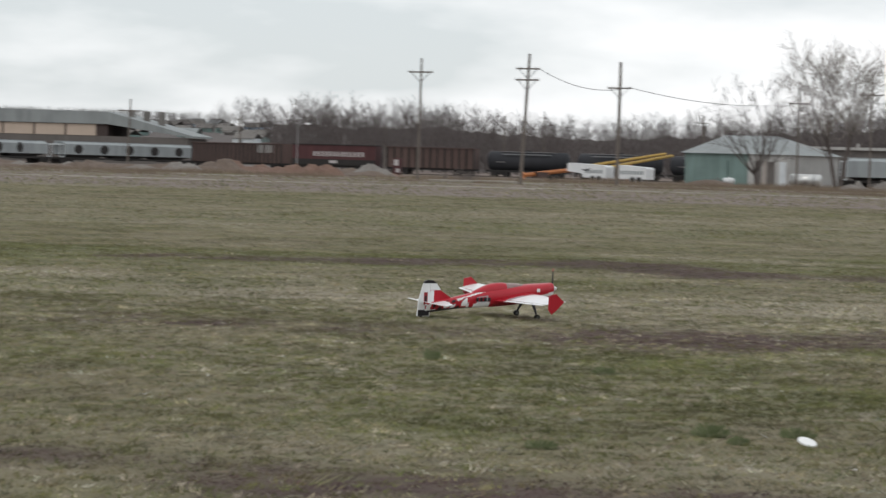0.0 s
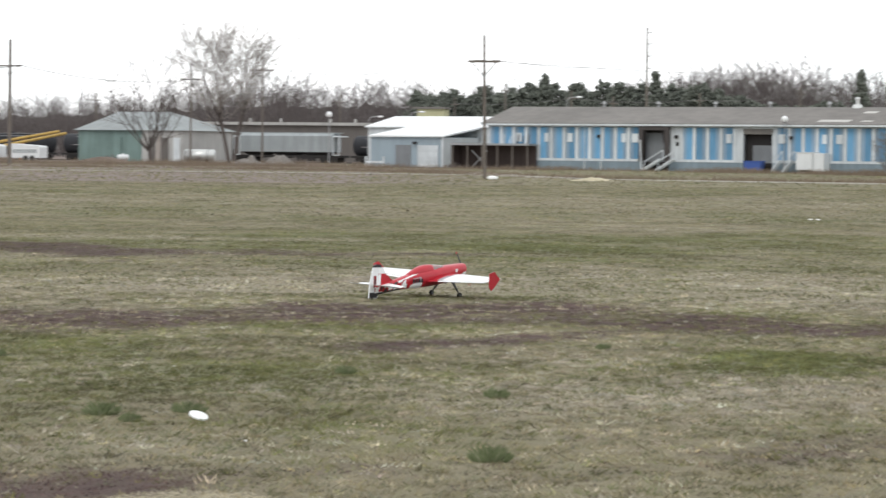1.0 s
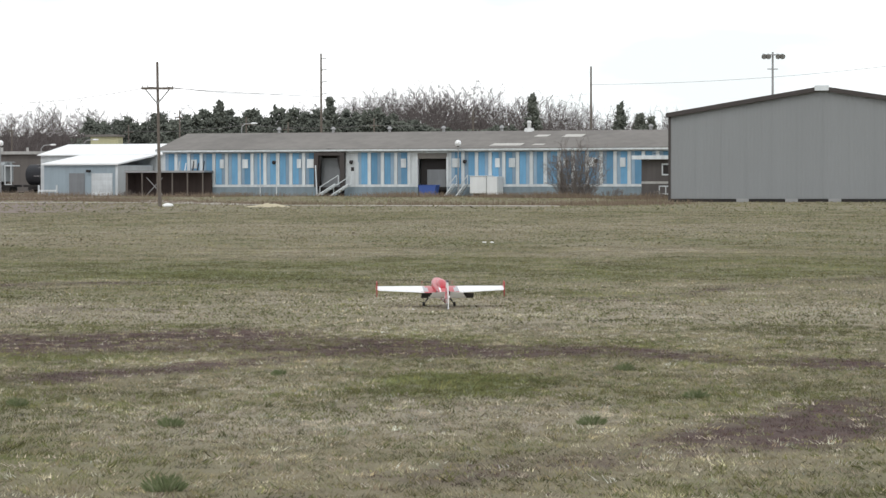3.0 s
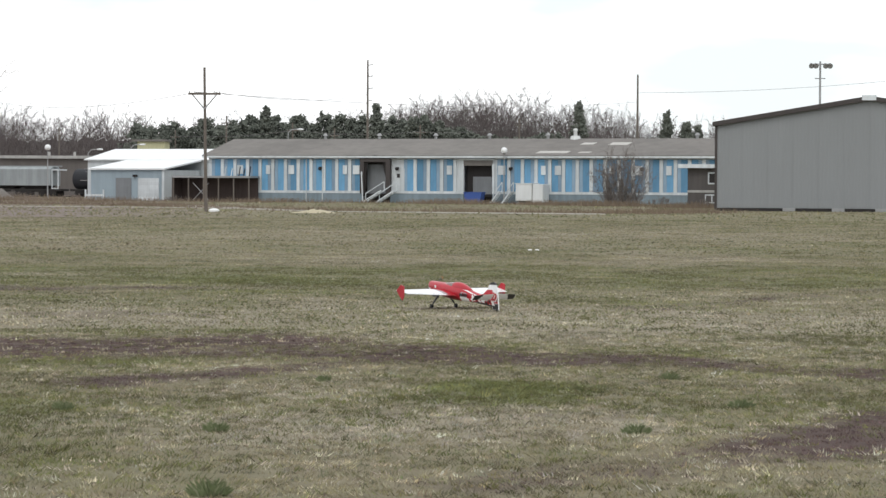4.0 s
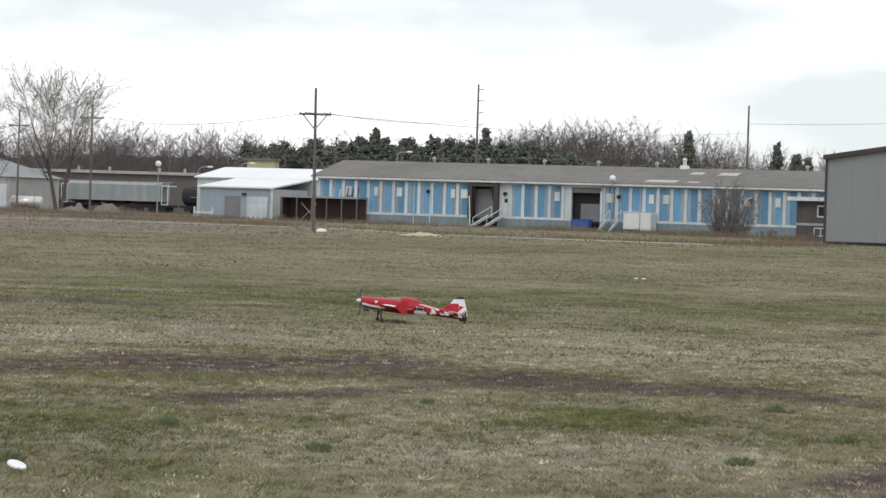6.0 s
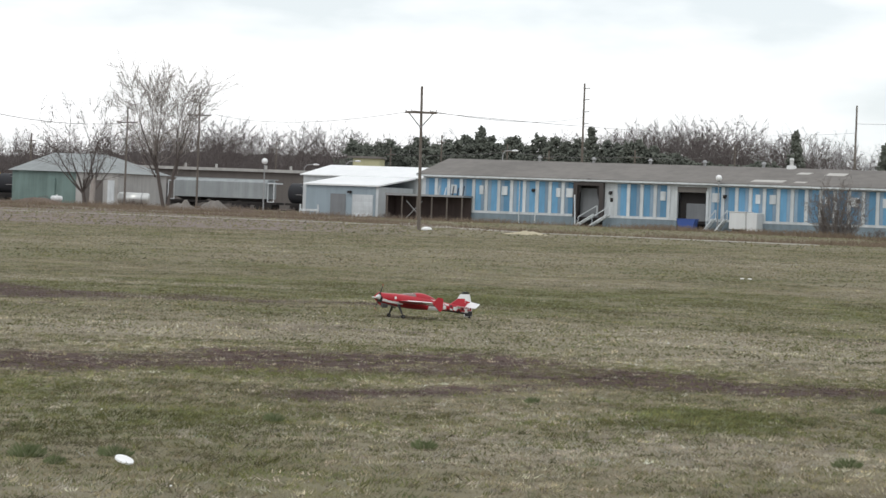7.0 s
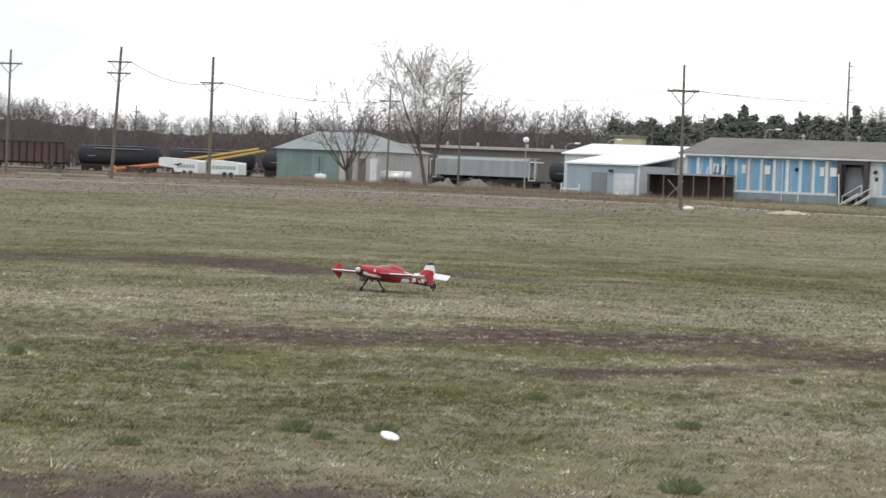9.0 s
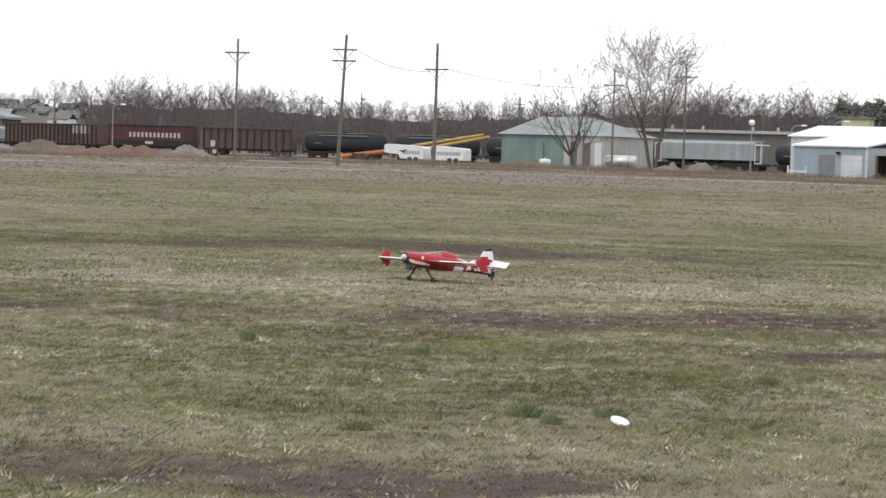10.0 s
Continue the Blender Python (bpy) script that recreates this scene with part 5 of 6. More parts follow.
def make_pines():
    rnd = random.Random(3)
    spots = []
    az = -6.6
    while az < 3.0:
        az += rnd.uniform(0.08, 0.30)
        el = np.interp(az, [-6.6, -5.6, -4.4, -2.5, -1.0, 0.6, 1.6, 3.0], [1.42, 1.38, 1.52, 1.56, 1.62, 1.48, 1.2, 1.15]) * rnd.uniform(0.88, 1.05)
        spots.append((az, rnd.uniform(420, 452), el, rnd.uniform(4.2, 6.6)))
    spots += [(-3.55, 432, 1.78, 2.8), (-1.05, 425, 1.86, 2.6), (3.55, 425, 1.92, 2.6), (5.55, 425, 1.72, 2.2), (5.98, 425, 1.48, 2.6), (6.25, 428, 1.4, 2.4)]
    for az, d, el, w in spots:
        h = 1.65 + d * math.tan(radians(el))
        t = thing("pine_tree", "dark green pine in the belt behind the warehouse", "tree", at(az, d), 0, "pine belt")
        v, f = needle_tree(rnd, h, w)
        under(mesh_ob("crown", v, f, M["pine"]), t)
        part("trunk", rods(((0, 0, -0.3), (0, 0, h * 0.9), 0.2, 0.04), sides=6), M["bark"], t)


make_pines()


def make_town():
    """Houses on the rise behind the train."""
    rnd = random.Random(17)
    for i in range(46):
        az, d = rnd.uniform(-28.0, -22.8), rnd.uniform(680, 985)
        z = slope_z(az, d) + 1.6
        h = thing("house", "small far house with a pale wall on the rise", "house", at(az, d, z - 2.6), rnd.uniform(-25, 25), "houses on the rise")
        w, dp, e = rnd.uniform(3, 6.5), rnd.uniform(4, 6), rnd.uniform(1.2, 2.2)
        part("wall", boxes((0, w, 0, dp, -7, e)), M[rnd.choice(["whitepaint", "cream", "greyblue", "green", "longwall"])], h)
        part("roof", gable_roof(0, w, dp, e, e + 1.4, 0.3), M[rnd.choice(["tarroof", "tarroof", "greyroof"])], h)
        part("window", boxes((w * 0.3, w * 0.45, -0.08, -0.003, e - 1.5, e - 0.5)), M["dark"], h)


make_town()


# ---- grass ----
def scatter(name, clumps, each, near, far, az0, az1, h0, h1, w0, w1, spread, label, seed):
    """Short bent blades of mown grass in small clumps; each blade is one triangle."""
    g = np.random.default_rng(seed)
    u = g.random(clumps)
    d = np.sqrt(near ** 2 + u * (far ** 2 - near ** 2))
    az = np.radians(g.uniform(az0, az1, clumps))
    cx, cy = d * np.sin(az), d * np.cos(az)
    green, bare, pale = field_cover(cx, cy)
    # what grows in the clump: bare earth litter, green or straw
    pick = g.random((3, clumps))
    is_bare = pick[0] < 0.07 + bare * 0.76
    is_green = ~is_bare & (pick[1] < green * 1.05)
    is_pale = ~is_bare & ~is_green & (pick[2] < 0.10 + pale * 0.75)
    kind = np.select([is_bare, is_green, is_pale], [0, 1, 2], 3)
    calm = np.clip(0.10 + (d - 24) / 60, 0.10, 0.66)[:, None]  # the far half is mown more evenly
    earth = np.array((0.080, 0.054, 0.051))
    own = np.array([earth, (0.104, 0.107, 0.045), (0.325, 0.290, 0.218), (0.176, 0.157, 0.100)])[kind]
    g2, p2, b2 = (np.clip(v, 0, 1)[:, None] for v in (green, pale * 0.6, bare * 0.8))
    sward = np.array((0.174, 0.155, 0.099)) * (1 - g2) + np.array((0.104, 0.107, 0.045)) * g2
    sward = (sward * (1 - p2) + np.array((0.272, 0.240, 0.182)) * p2) * (1 - b2) + earth * b2
    streak = np.exp((lump(cx, cy, 0.55, 3) - 0.5) * 1.1 + (lump(cx + 50, cy, 1.6, 3) - 0.5) * 0.7)
    vary = (np.exp(g.normal(0, 0.30, clumps) * (1 - calm[:, 0])) * streak)[:, None]
    hue = np.stack([g.normal(1, 0.05, clumps), np.ones(clumps), g.normal(1, 0.08, clumps)], 1)
    tint = np.clip((own * (1 - calm) + sward * calm) * vary * hue, 0.02, 0.6)
    size = np.array([0.30, 0.72, 0.62, 0.60])[kind] * np.exp(g.normal(0, 0.30, clumps))
    n = clumps * each
    rep = lambda v: np.repeat(v, each, axis=0)
    x, y = rep(cx) + g.normal(0, spread, n), rep(cy) + g.normal(0, spread * 1.3, n)
    s = np.clip(45 - y, 0, 45)
    z = 0.008 * s * s / (s + 5) - 0.005 * np.clip(x, -20, 20) * s / (s + 10)
    h = g.uniform(h0, h1, n) * rep(size)
    w = g.uniform(w0, w1, n)
    b = np.pi / 2 + np.clip(rep(g.uniform(-1.0, 1.0, clumps)) + g.normal(0, 0.4, n), -1.3, 1.3)  # leant away from the eye, so the lit upper sides show
    a = g.normal(0, 0.6, n)
    lean = h * g.uniform(1.0, 3.2, n)
    co = np.empty((n, 3, 3))
    co[:, 0] = np.stack([x - w * np.cos(a), y - w * np.sin(a), z - 0.005], 1)
    co[:, 1] = np.stack([x + w * np.cos(a), y + w * np.sin(a), z - 0.005], 1)
    co[:, 2] = np.stack([x + lean * np.cos(b), y + lean * np.sin(b), z + h], 1)
    e1, e2 = co[:, 1] - co[:, 0], co[:, 2] - co[:, 0]
    down = e1[:, 0] * e2[:, 1] - e1[:, 1] * e2[:, 0] < 0
    co[down] = co[down][:, [1, 0, 2]]  # every blade shows its upper side to the sky
    me = bpy.data.meshes.new(name)
    me.vertices.add(n * 3)
    me.vertices.foreach_set("co", co.ravel())
    me.loops.add(n * 3)
    me.loops.foreach_set("vertex_index", np.arange(n * 3, dtype=np.int32))
    me.polygons.add(n)
    me.polygons.foreach_set("loop_start", np.arange(0, n * 3, 3, dtype=np.int32))
    me.materials.append(M["blade"])
    me.update()
    # normals turned upward, so blades take the light like level ground
    up = np.stack([-0.2 * np.cos(b) + g.normal(0, 0.25, n), -0.2 * np.sin(b) + g.normal(0, 0.25, n), np.ones(n)], 1)
    up /= np.linalg.norm(up, axis=1)[:, None]
    me.normals_split_custom_set_from_vertices(np.repeat(up, 3, axis=0))
    layer = me.attributes.new("tint", "FLOAT_COLOR", "POINT")
    rgba = np.concatenate([rep(tint), np.ones((n, 1))], 1)
    layer.data.foreach_set("color", np.repeat(rgba, 3, axis=0).astype(np.float32).ravel())
    tagged(new(name, me), label, "grass", kind="stuff")


SWARD = "short dry straw and green mown grass"
scatter("grass", 80000, 9, 8.5, 27, -33, 15, 0.012, 0.032, 0.002, 0.006, 0.026, SWARD, 1)
scatter("grass", 80000, 5, 27, 62, -33, 15, 0.012, 0.034, 0.006, 0.016, 0.075, SWARD, 2)
scatter("grass", 60000, 3, 62, 130, -32, 14, 0.016, 0.045, 0.015, 0.045, 0.16, SWARD, 3)
scatter("grass", 26000, 3, 130, 330, -32, 14, 0.03, 0.14, 0.03, 0.08, 0.3, "rank dry grass along the road", 4)


def weed_strip(name, line, count, deep, h0, h1, label, seed):
    """Dead upright weeds along a line of places, in drifts."""
    g = np.random.default_rng(seed)
    pts = np.array([tuple(at(a, d))[:2] for a, d in line])
    run = np.concatenate([[0], np.cumsum(np.hypot(*np.diff(pts, axis=0).T))])
    u = g.uniform(0, run[-1], count)
    x = np.interp(u, run, pts[:, 0]) + g.normal(0, deep * 0.4, count)
    y = np.interp(u, run, pts[:, 1]) + g.normal(0, deep, count)
    thick = lump(x, y, 7.0, 3)
    keep = g.random(count) < np.clip((thick - 0.38) * 5, 0.05, 1)
    x, y, thick = x[keep], y[keep], thick[keep]
    n = len(x)
    h = g.uniform(h0, h1, n) * (0.4 + 1.1 * thick)
    w = g.uniform(0.012, 0.03, n)
    tip = g.normal(0, 0.35, (2, n)) * h
    co = np.empty((n, 3, 3))
    co[:, 0] = np.stack([x - w, y, np.full(n, -0.02)], 1)
    co[:, 1] = np.stack([x + w, y, np.full(n, -0.02)], 1)
    co[:, 2] = np.stack([x + tip[0], y + tip[1], h], 1)
    ob = mesh_ob(name, co.reshape(-1, 3).tolist(), np.arange(n * 3).reshape(-1, 3).tolist(), M["weed"])
    tagged(ob, label, "weeds", kind="stuff")


weed_strip("dry_weeds", [(-7.2, 258), (-4.4, 250), (-1, 243), (2.5, 234), (6.4, 205)], 16000, 3.5, 0.15, 0.6, "brown dead weeds before the warehouse", 61)
weed_strip("dry_weeds", [(-29, 268), (-21, 268), (-15, 285), (-10, 262), (-7, 250)], 20000, 6.0, 0.2, 0.75, "brown dead weeds along the rail yard", 62)
weed_strip("dry_weeds", [(-33, 232), (-22, 236), (-12, 230), (-6.5, 205), (-2.4, 168), (4.5, 158), (6.5, 172)], 22000, 3.5, 0.10, 0.38, "low dry weeds along the road's edge", 63)


def tuft(x, y, r, h, n, seed, label="taller fresh green tuft of grass in the mown field"):
    g = np.random.default_rng(seed)
    a, f = g.uniform(0, 2 * np.pi, n), np.sqrt(g.random(n))
    px, py = r * f * np.cos(a), r * f * np.sin(a) * 0.8
    hh = h * (1 - 0.6 * f * f) * g.uniform(0.55, 1.1, n)
    b = np.pi / 2 + g.uniform(-1.6, 1.6, n)
    lx, ly = px * 0.4 + hh * 0.6 * np.cos(b), py * 0.4 + hh * 0.6 * np.sin(b)
    verts, faces = [], []
    for i in range(n):
        c, s, w = math.cos(b[i] + 1.5), math.sin(b[i] + 1.5), 0.0026
        k = len(verts)
        verts += [(px[i] - c * w, py[i] - s * w, -0.01), (px[i] + c * w, py[i] + s * w, -0.01), (px[i] + lx[i] * 0.4, py[i] + ly[i] * 0.4, hh[i] * 0.6), (px[i] + lx[i], py[i] + ly[i], hh[i])]
        faces += [(k, k + 1, k + 2), (k + 1, k + 3, k + 2)]
    ob = mesh_ob("grass_tuft", verts, faces, M["tuft"])
    ob.location = (x, y, rise(x, y))
    tagged(ob, label, "grass tuft", "green tufts")


def on_field(az, el):
    """Where a sight line from the eye meets the field."""
    d = 10.0
    while d < 120:
        p = at(az, d)
        if EYE_H + d * math.tan(radians(el)) <= rise(p.x, p.y):
            break
        d += 0.02
    return p.x, p.y


for i, (az, el, r, h) in enumerate(((-13.42, -5.9, 0.09, 0.075), (-15.82, -4.62, 0.08, 0.06), (-19.71, -4.42, 0.05, 0.09), (-4.71, -6.9, 0.09, 0.08), (-4.6, -5.5, 0.07, 0.06),
                                    (-11.5, -5.85, 0.09, 0.06), (-12.8, -6.05, 0.05, 0.05), (-8.0, -5.0, 0.06, 0.06), (-2.2, -4.4, 0.05, 0.05), (4.84, -5.5, 0.08, 0.06),
                                    (-17.2, -6.3, 0.08, 0.05), (5.6, -4.3, 0.07, 0.06), (7.2, -4.9, 0.08, 0.06))):
    x, y = on_field(az, el)
    tuft(x, y, r * 0.85, h * 1.05, 300, 100 + i)


def make_litter():
    x, y = on_field(-11.27, -6.03)
    t = thing("plastic_lid", "white plastic lid lying tilted on the grass", "lid", (x, y, rise(x, y) + 0.026))
    t.rotation_euler = (radians(13), radians(19), 0)
    bm = rods(((0, 0, 0.0), (0, 0, 0.004), 0.049, 0.047), sides=32)
    part("disc", bm, M["lid"], t)
    part("rim", rods(((0, 0, -0.006), (0, 0, 0.0025), 0.051, 0.0505), sides=32), M["lid"], t)
    for az, el in ((2.45, -1.44), (2.62, -1.44)):
        x, y = on_field(az, el)
        s = thing("scrap_of_litter", "pale scrap of litter in the far grass", "litter", (x, y, rise(x, y)))
        part("scrap", boxes((-0.05, 0.05, -0.04, 0.04, -0.01, 0.03, 0.01)), M["lid"], s)
    rnd = random.Random(2)
    for _ in range(9):
        x, y = on_field(rnd.uniform(-24, 8), rnd.uniform(-7.8, -4.5))
        s = thing("pale_pebble", "small pale pebble in the grass", "pebble", (x, y, rise(x, y)), rnd.uniform(0, 90), "pebbles in the grass")
        part("stone", ball(bmesh.new(), (0, 0, 0.006), rnd.uniform(0.004, 0.008), 1.3, 0.9, 0.7, 8), M["lid"], s)
    x, y = on_field(-11.4, -8.05)
    g = np.random.default_rng(9)
    v, f = [], []
    for i in range(2600):
        a, r = g.uniform(0, math.tau), math.sqrt(g.random())
        px, py, b = r * 0.34 * math.cos(a), r * 0.30 * math.sin(a), g.uniform(0, math.tau)
        c, s, l = math.cos(b), math.sin(b), g.uniform(0.02, 0.05)
        k = len(v)
        z = g.uniform(0.016, 0.034)
        v += [(px - s * 0.002, py + c * 0.002, z), (px + s * 0.002, py - c * 0.002, z), (px + c * l, py + s * l, z + g.uniform(-0.004, 0.012))]
        f.append((k, k + 1, k + 2))
    ob = mesh_ob("straw_patch", v, f, M["hay"])
    ob.location = (x, y, rise(x, y))
    tagged(ob, "pale patch of loose dry straw on the grass", "straw", kind="stuff")


make_litter()


# ---- the model aircraft ----
AXIS = lambda x: 0.290 - (0.316 - x) * 0.110


def loft(sections, n, mats, paint, name, parent, label=""):
    """Rounded hull through sections (x, middle z, half width, top, bottom)."""
    verts, faces, idx = [], [], []
    for x, zc, hw, up, dn in sections:
        for j in range(n):
            a = j * math.tau / n
            c, s = math.cos(a), math.sin(a)
            verts.append((x, hw * math.copysign(abs(c) ** 0.8, c), zc + (up if s > 0 else dn) * math.copysign(abs(s) ** 0.85, s)))
    m = len(sections)
    for i in range(m - 1):
        for j in range(n):
            k = (j + 1) % n
            faces.append((i * n + j, (i + 1) * n + j, (i + 1) * n + k, i * n + k))
            idx.append(paint((sections[i][0] + sections[i + 1][0]) / 2, math.sin((j + 0.5) * math.tau / n)))
    faces.append(tuple(range(n))), idx.append(paint(sections[0][0], 0))
    faces.append(tuple(range((m - 1) * n, m * n))[::-1]), idx.append(paint(sections[-1][0], 0))
    ob = mesh_ob(name, verts, faces, mats, idx, smooth=True)
    under(ob, parent)
    return tagged(ob, label=label)


def slab(name, root, tip, thick, mats, paint, parent, label="", cells=(14, 10), foil=True, pitch=0.13, about=-0.16):
    """A flying surface: root and tip are (x front, x back, y, z); paint picks a film by span, chord and side."""
    ns, nc = cells
    verts, faces, idx = [], [], []
    for i in range(ns + 1):
        f = i / ns
        xf, xb, y, z = (a + (b - a) * f for a, b in zip(root, tip))
        for side in (1, -1):
            for j in range(nc + 1):
                g = j / nc
                t = thick * (xf - xb) * (2.6 * math.sqrt(max(g, 0.0)) * (1 - g) + 0.02 if foil else 1) * 0.5
                verts.append((xf + (xb - xf) * g, y, z + side * t + pitch * (xf + (xb - xf) * g - about)))
    row = 2 * (nc + 1)
    for i in range(ns):
        for k, side in ((0, 1), (nc + 1, -1)):
            for j in range(nc):
                a = i * row + k + j
                q = (a, a + 1, a + row + 1, a + row)
                faces.append(q)
                idx.append(paint((i + 0.5) / ns, (j + 0.5) / nc, side))
        a, b = i * row, i * row + nc + 1
        faces.append((a, a + row, b + row, b)), idx.append(paint((i + 0.5) / ns, 0, 1))
        a, b = a + nc, b + nc
        faces.append((a, b, b + row, a + row)), idx.append(paint((i + 0.5) / ns, 1, 1))
    for i in (0, ns):
        o = i * row
        for j in range(nc):
            faces.append((o + j, o + j + 1, o + nc + 2 + j, o + nc + 1 + j)), idx.append(paint(i / ns, j / nc, 1))
    ob = mesh_ob(name, verts, faces, mats, idx)
    bm = bmesh.new()
    bm.from_mesh(ob.data)
    bmesh.ops.recalc_face_normals(bm, faces=bm.faces)
    bm.to_mesh(ob.data)
    bm.free()
    under(ob, parent)
    return tagged(ob, label=label)


def make_plane():
    p = thing("model_aeroplane", "red and white aerobatic model aeroplane taxiing on grass", "model aeroplane", (-7.70, 24.27, 0.16), 50.2)
    films = [M["red"], M["white"], M["black"], M["crimson"], M["greyfilm"]]

    def hull_paint(x, s):
        # black on the cowl front stands for its dark opening
        if (x > 0.263 and s < 0.1) or (x < -0.84 and s < -0.62):
            return 2
        if x > -0.06:
            if -0.66 < s < -0.22 - (0.24 - x) * 0.5:
                return 1
            return 3 if s <= -0.66 else 0
        if s < -0.74 - (x + 0.9) * 0.5:
            return 3 if x > -0.36 else (1 if x > -0.66 else 2)
        if x < -0.72 and s < 0.55:
            k = math.sin(x * 31 + s * 2.6) + 0.7 * math.sin(x * 67 - s * 4.3 + 1) + 0.5 * math.sin(s * 6 + x * 11)
            return 1 if k > 0.25 else (2 if k < -1.15 else (4 if 0.12 < k else 0))
        if x > -0.44:
            return 0 if s > -0.55 + (x + 0.44) * 0.6 else 3
        low = s < -0.30 + (x + 0.44) * 0.2
        if low and -0.66 < x < -0.48:
            return 1
        if -0.62 < x < -0.50 and abs(s) < 0.32:
            return 4 if abs(s) > 0.24 or x > -0.52 or x < -0.60 else 0
        if x < -0.70 and s < (-0.70 - x) * 1.3 - 0.25:
            return 2 if -0.09 < s + (x + 0.9) * 1.5 < 0.02 else 1
        if abs(s - 0.55 - (x + 0.8) * 1.2) < 0.10 and x > -0.95:
            return 1
        return 0

    sec = []
    prof = [(0.275, 0.052, 0.055, 0.055), (0.262, 0.066, 0.062, 0.072), (0.20, 0.078, 0.066, 0.086), (0.10, 0.086, 0.072, 0.095), (0.0, 0.09, 0.078, 0.102), (-0.12, 0.092, 0.082, 0.106),
            (-0.25, 0.09, 0.084, 0.106), (-0.36, 0.084, 0.086, 0.102), (-0.48, 0.076, 0.082, 0.095), (-0.60, 0.066, 0.07, 0.085), (-0.75, 0.053, 0.054, 0.073), (-0.90, 0.04, 0.04, 0.072), (-1.05, 0.026, 0.03, 0.074), (-1.17, 0.013, 0.022, 0.076)]
    for (x0, *a), (x1, *b) in zip(prof, prof[1:]):
        k = max(1, int((x0 - x1) / 0.009))
        for i in range(k):
            f = i / k
            x = x0 + (x1 - x0) * f
            h, u, d = (q + (r - q) * f for q, r in zip(a, b))
            sec.append((x, AXIS(x), h, u, d))
    sec.append((prof[-1][0], AXIS(prof[-1][0]), *prof[-1][1:]))
    fus = loft(sec, 64, films, hull_paint, "fuselage", p, "glossy red fuselage with white and black flashes")
    # bubble canopy, clear in front and red behind
    can = []
    for i in range(25):
        f = i / 24
        x = -0.03 - 0.60 * f
        up = 0.062 * math.sin(math.pi * min(1, f / 0.76 * 0.5 if f < 0.38 else 0.25 + (f - 0.38) / 0.62 * 0.75) * 1.0) ** 0.8 if 0 < f < 1 else 0.003
        can.append((x, AXIS(x) + 0.058, 0.062 * math.sin(math.pi * (0.1 + 0.8 * f)) ** 0.6, max(up, 0.003) + 0.012, 0.02))
    loft(can, 20, [M["canopy"], M["red"]], lambda x, s: 0 if -0.27 < x < -0.09 else 1, "canopy", p, "tinted clear canopy in a red frame")
    # nose
    bm = rods(((0.268, 0, AXIS(0.27)), (0.292, 0, AXIS(0.29)), 0.034, 0.034), ((0.292, 0, AXIS(0.29)), (0.33, 0, AXIS(0.33)), 0.034, 0.012), ((0.33, 0, AXIS(0.33)), (0.337, 0, AXIS(0.337)), 0.012, 0.002), sides=20)
    part("spinner", bm, M["white"], p, "pale cream spinner", True)
    part("engine", boxes((0.15, 0.235, -0.028, 0.028, AXIS(0.2) - 0.138, AXIS(0.2) - 0.06, 0.006), (0.18, 0.25, 0.03, 0.055, AXIS(0.2) - 0.105, AXIS(0.2) - 0.08)), M["engine"], p, "exposed engine cylinder under the cowl")
    part("air_intake", boxes((0.255, 0.272, 0.018, 0.052, AXIS(0.265) - 0.028, AXIS(0.265) + 0.018), (0.255, 0.272, -0.052, -0.018, AXIS(0.265) - 0.028, AXIS(0.265) + 0.018)), M["carbon"], p, "dark cooling intakes")
    part("exhaust", rods(((0.14, 0.03, AXIS(0.14) - 0.08), (0.05, 0.05, AXIS(0.05) - 0.125), 0.011)), M["engine"], p)

    def wing_paint(s, c, side):
        # deep red below stands for the shade on the wing's underside
        if side < 0:
            return 3 if s < 0.75 else 1
        if s < 0.17 - c * 0.05 or (s < 0.30 and c < 0.28 - s * 0.5):
            return 0
        if s < 0.22:
            return 4
        if 0.72 < c < 0.76:
            return 2
        return 1

    for y, nm in ((1, "left"), (-1, "right")):
        wz = 0.230
        slab("wing", (0.03, -0.355, y * 0.07, wz - 0.012), (-0.065, -0.285, y * 0.785, wz + 0.006), 0.105, films, wing_paint, p, "white wing with a red root", (24, 16))
        # aileron undersides carry the same shade in their colour
        slab("aileron", (-0.358, -0.43, y * 0.09, wz - 0.014), (-0.288, -0.335, y * 0.775, wz + 0.004), 0.14, films, lambda s, c, d: (0 if s < 0.2 else 1) if d > 0 else 3, p, "white aileron", (16, 3))
        plate = [(-0.265, 0.075), (-0.185, 0.092), (-0.09, 0.015), (-0.165, -0.06), (-0.225, -0.105), (-0.265, -0.06)]
        bm = prism([(a, wz + b) for a, b in plate], y * 0.788 - 0.004, y * 0.788 + 0.004)
        part("wing_fence", bm, M["red"], p, "red pointed plate at the wing tip")
        # tail plane, elevator held up
        tz = AXIS(-1.05) + 0.012
        tail_paint = lambda s, c, d: 1 if d > 0 else (2 if s > 0.55 else 1)
        slab("stabilizer", (-0.95, -1.09, y * 0.02, tz), (-1.02, -1.10, y * 0.29, tz), 0.07, films, tail_paint, p, "white tail plane", (10, 6), about=-1.1)
        e = slab("elevator", (0.0, -0.125, y * 0.03, 0), (0.0, -0.095, y * 0.315, 0), 0.08, films, lambda s, c, d: 2 if d < 0 and 0.72 < s + c * 0.2 else 1, p, "white elevator with a black tip below, held up", (16, 6), pitch=0.0)
        e.location, e.rotation_euler = (-1.10, 0, tz), (0, radians(40), 0)
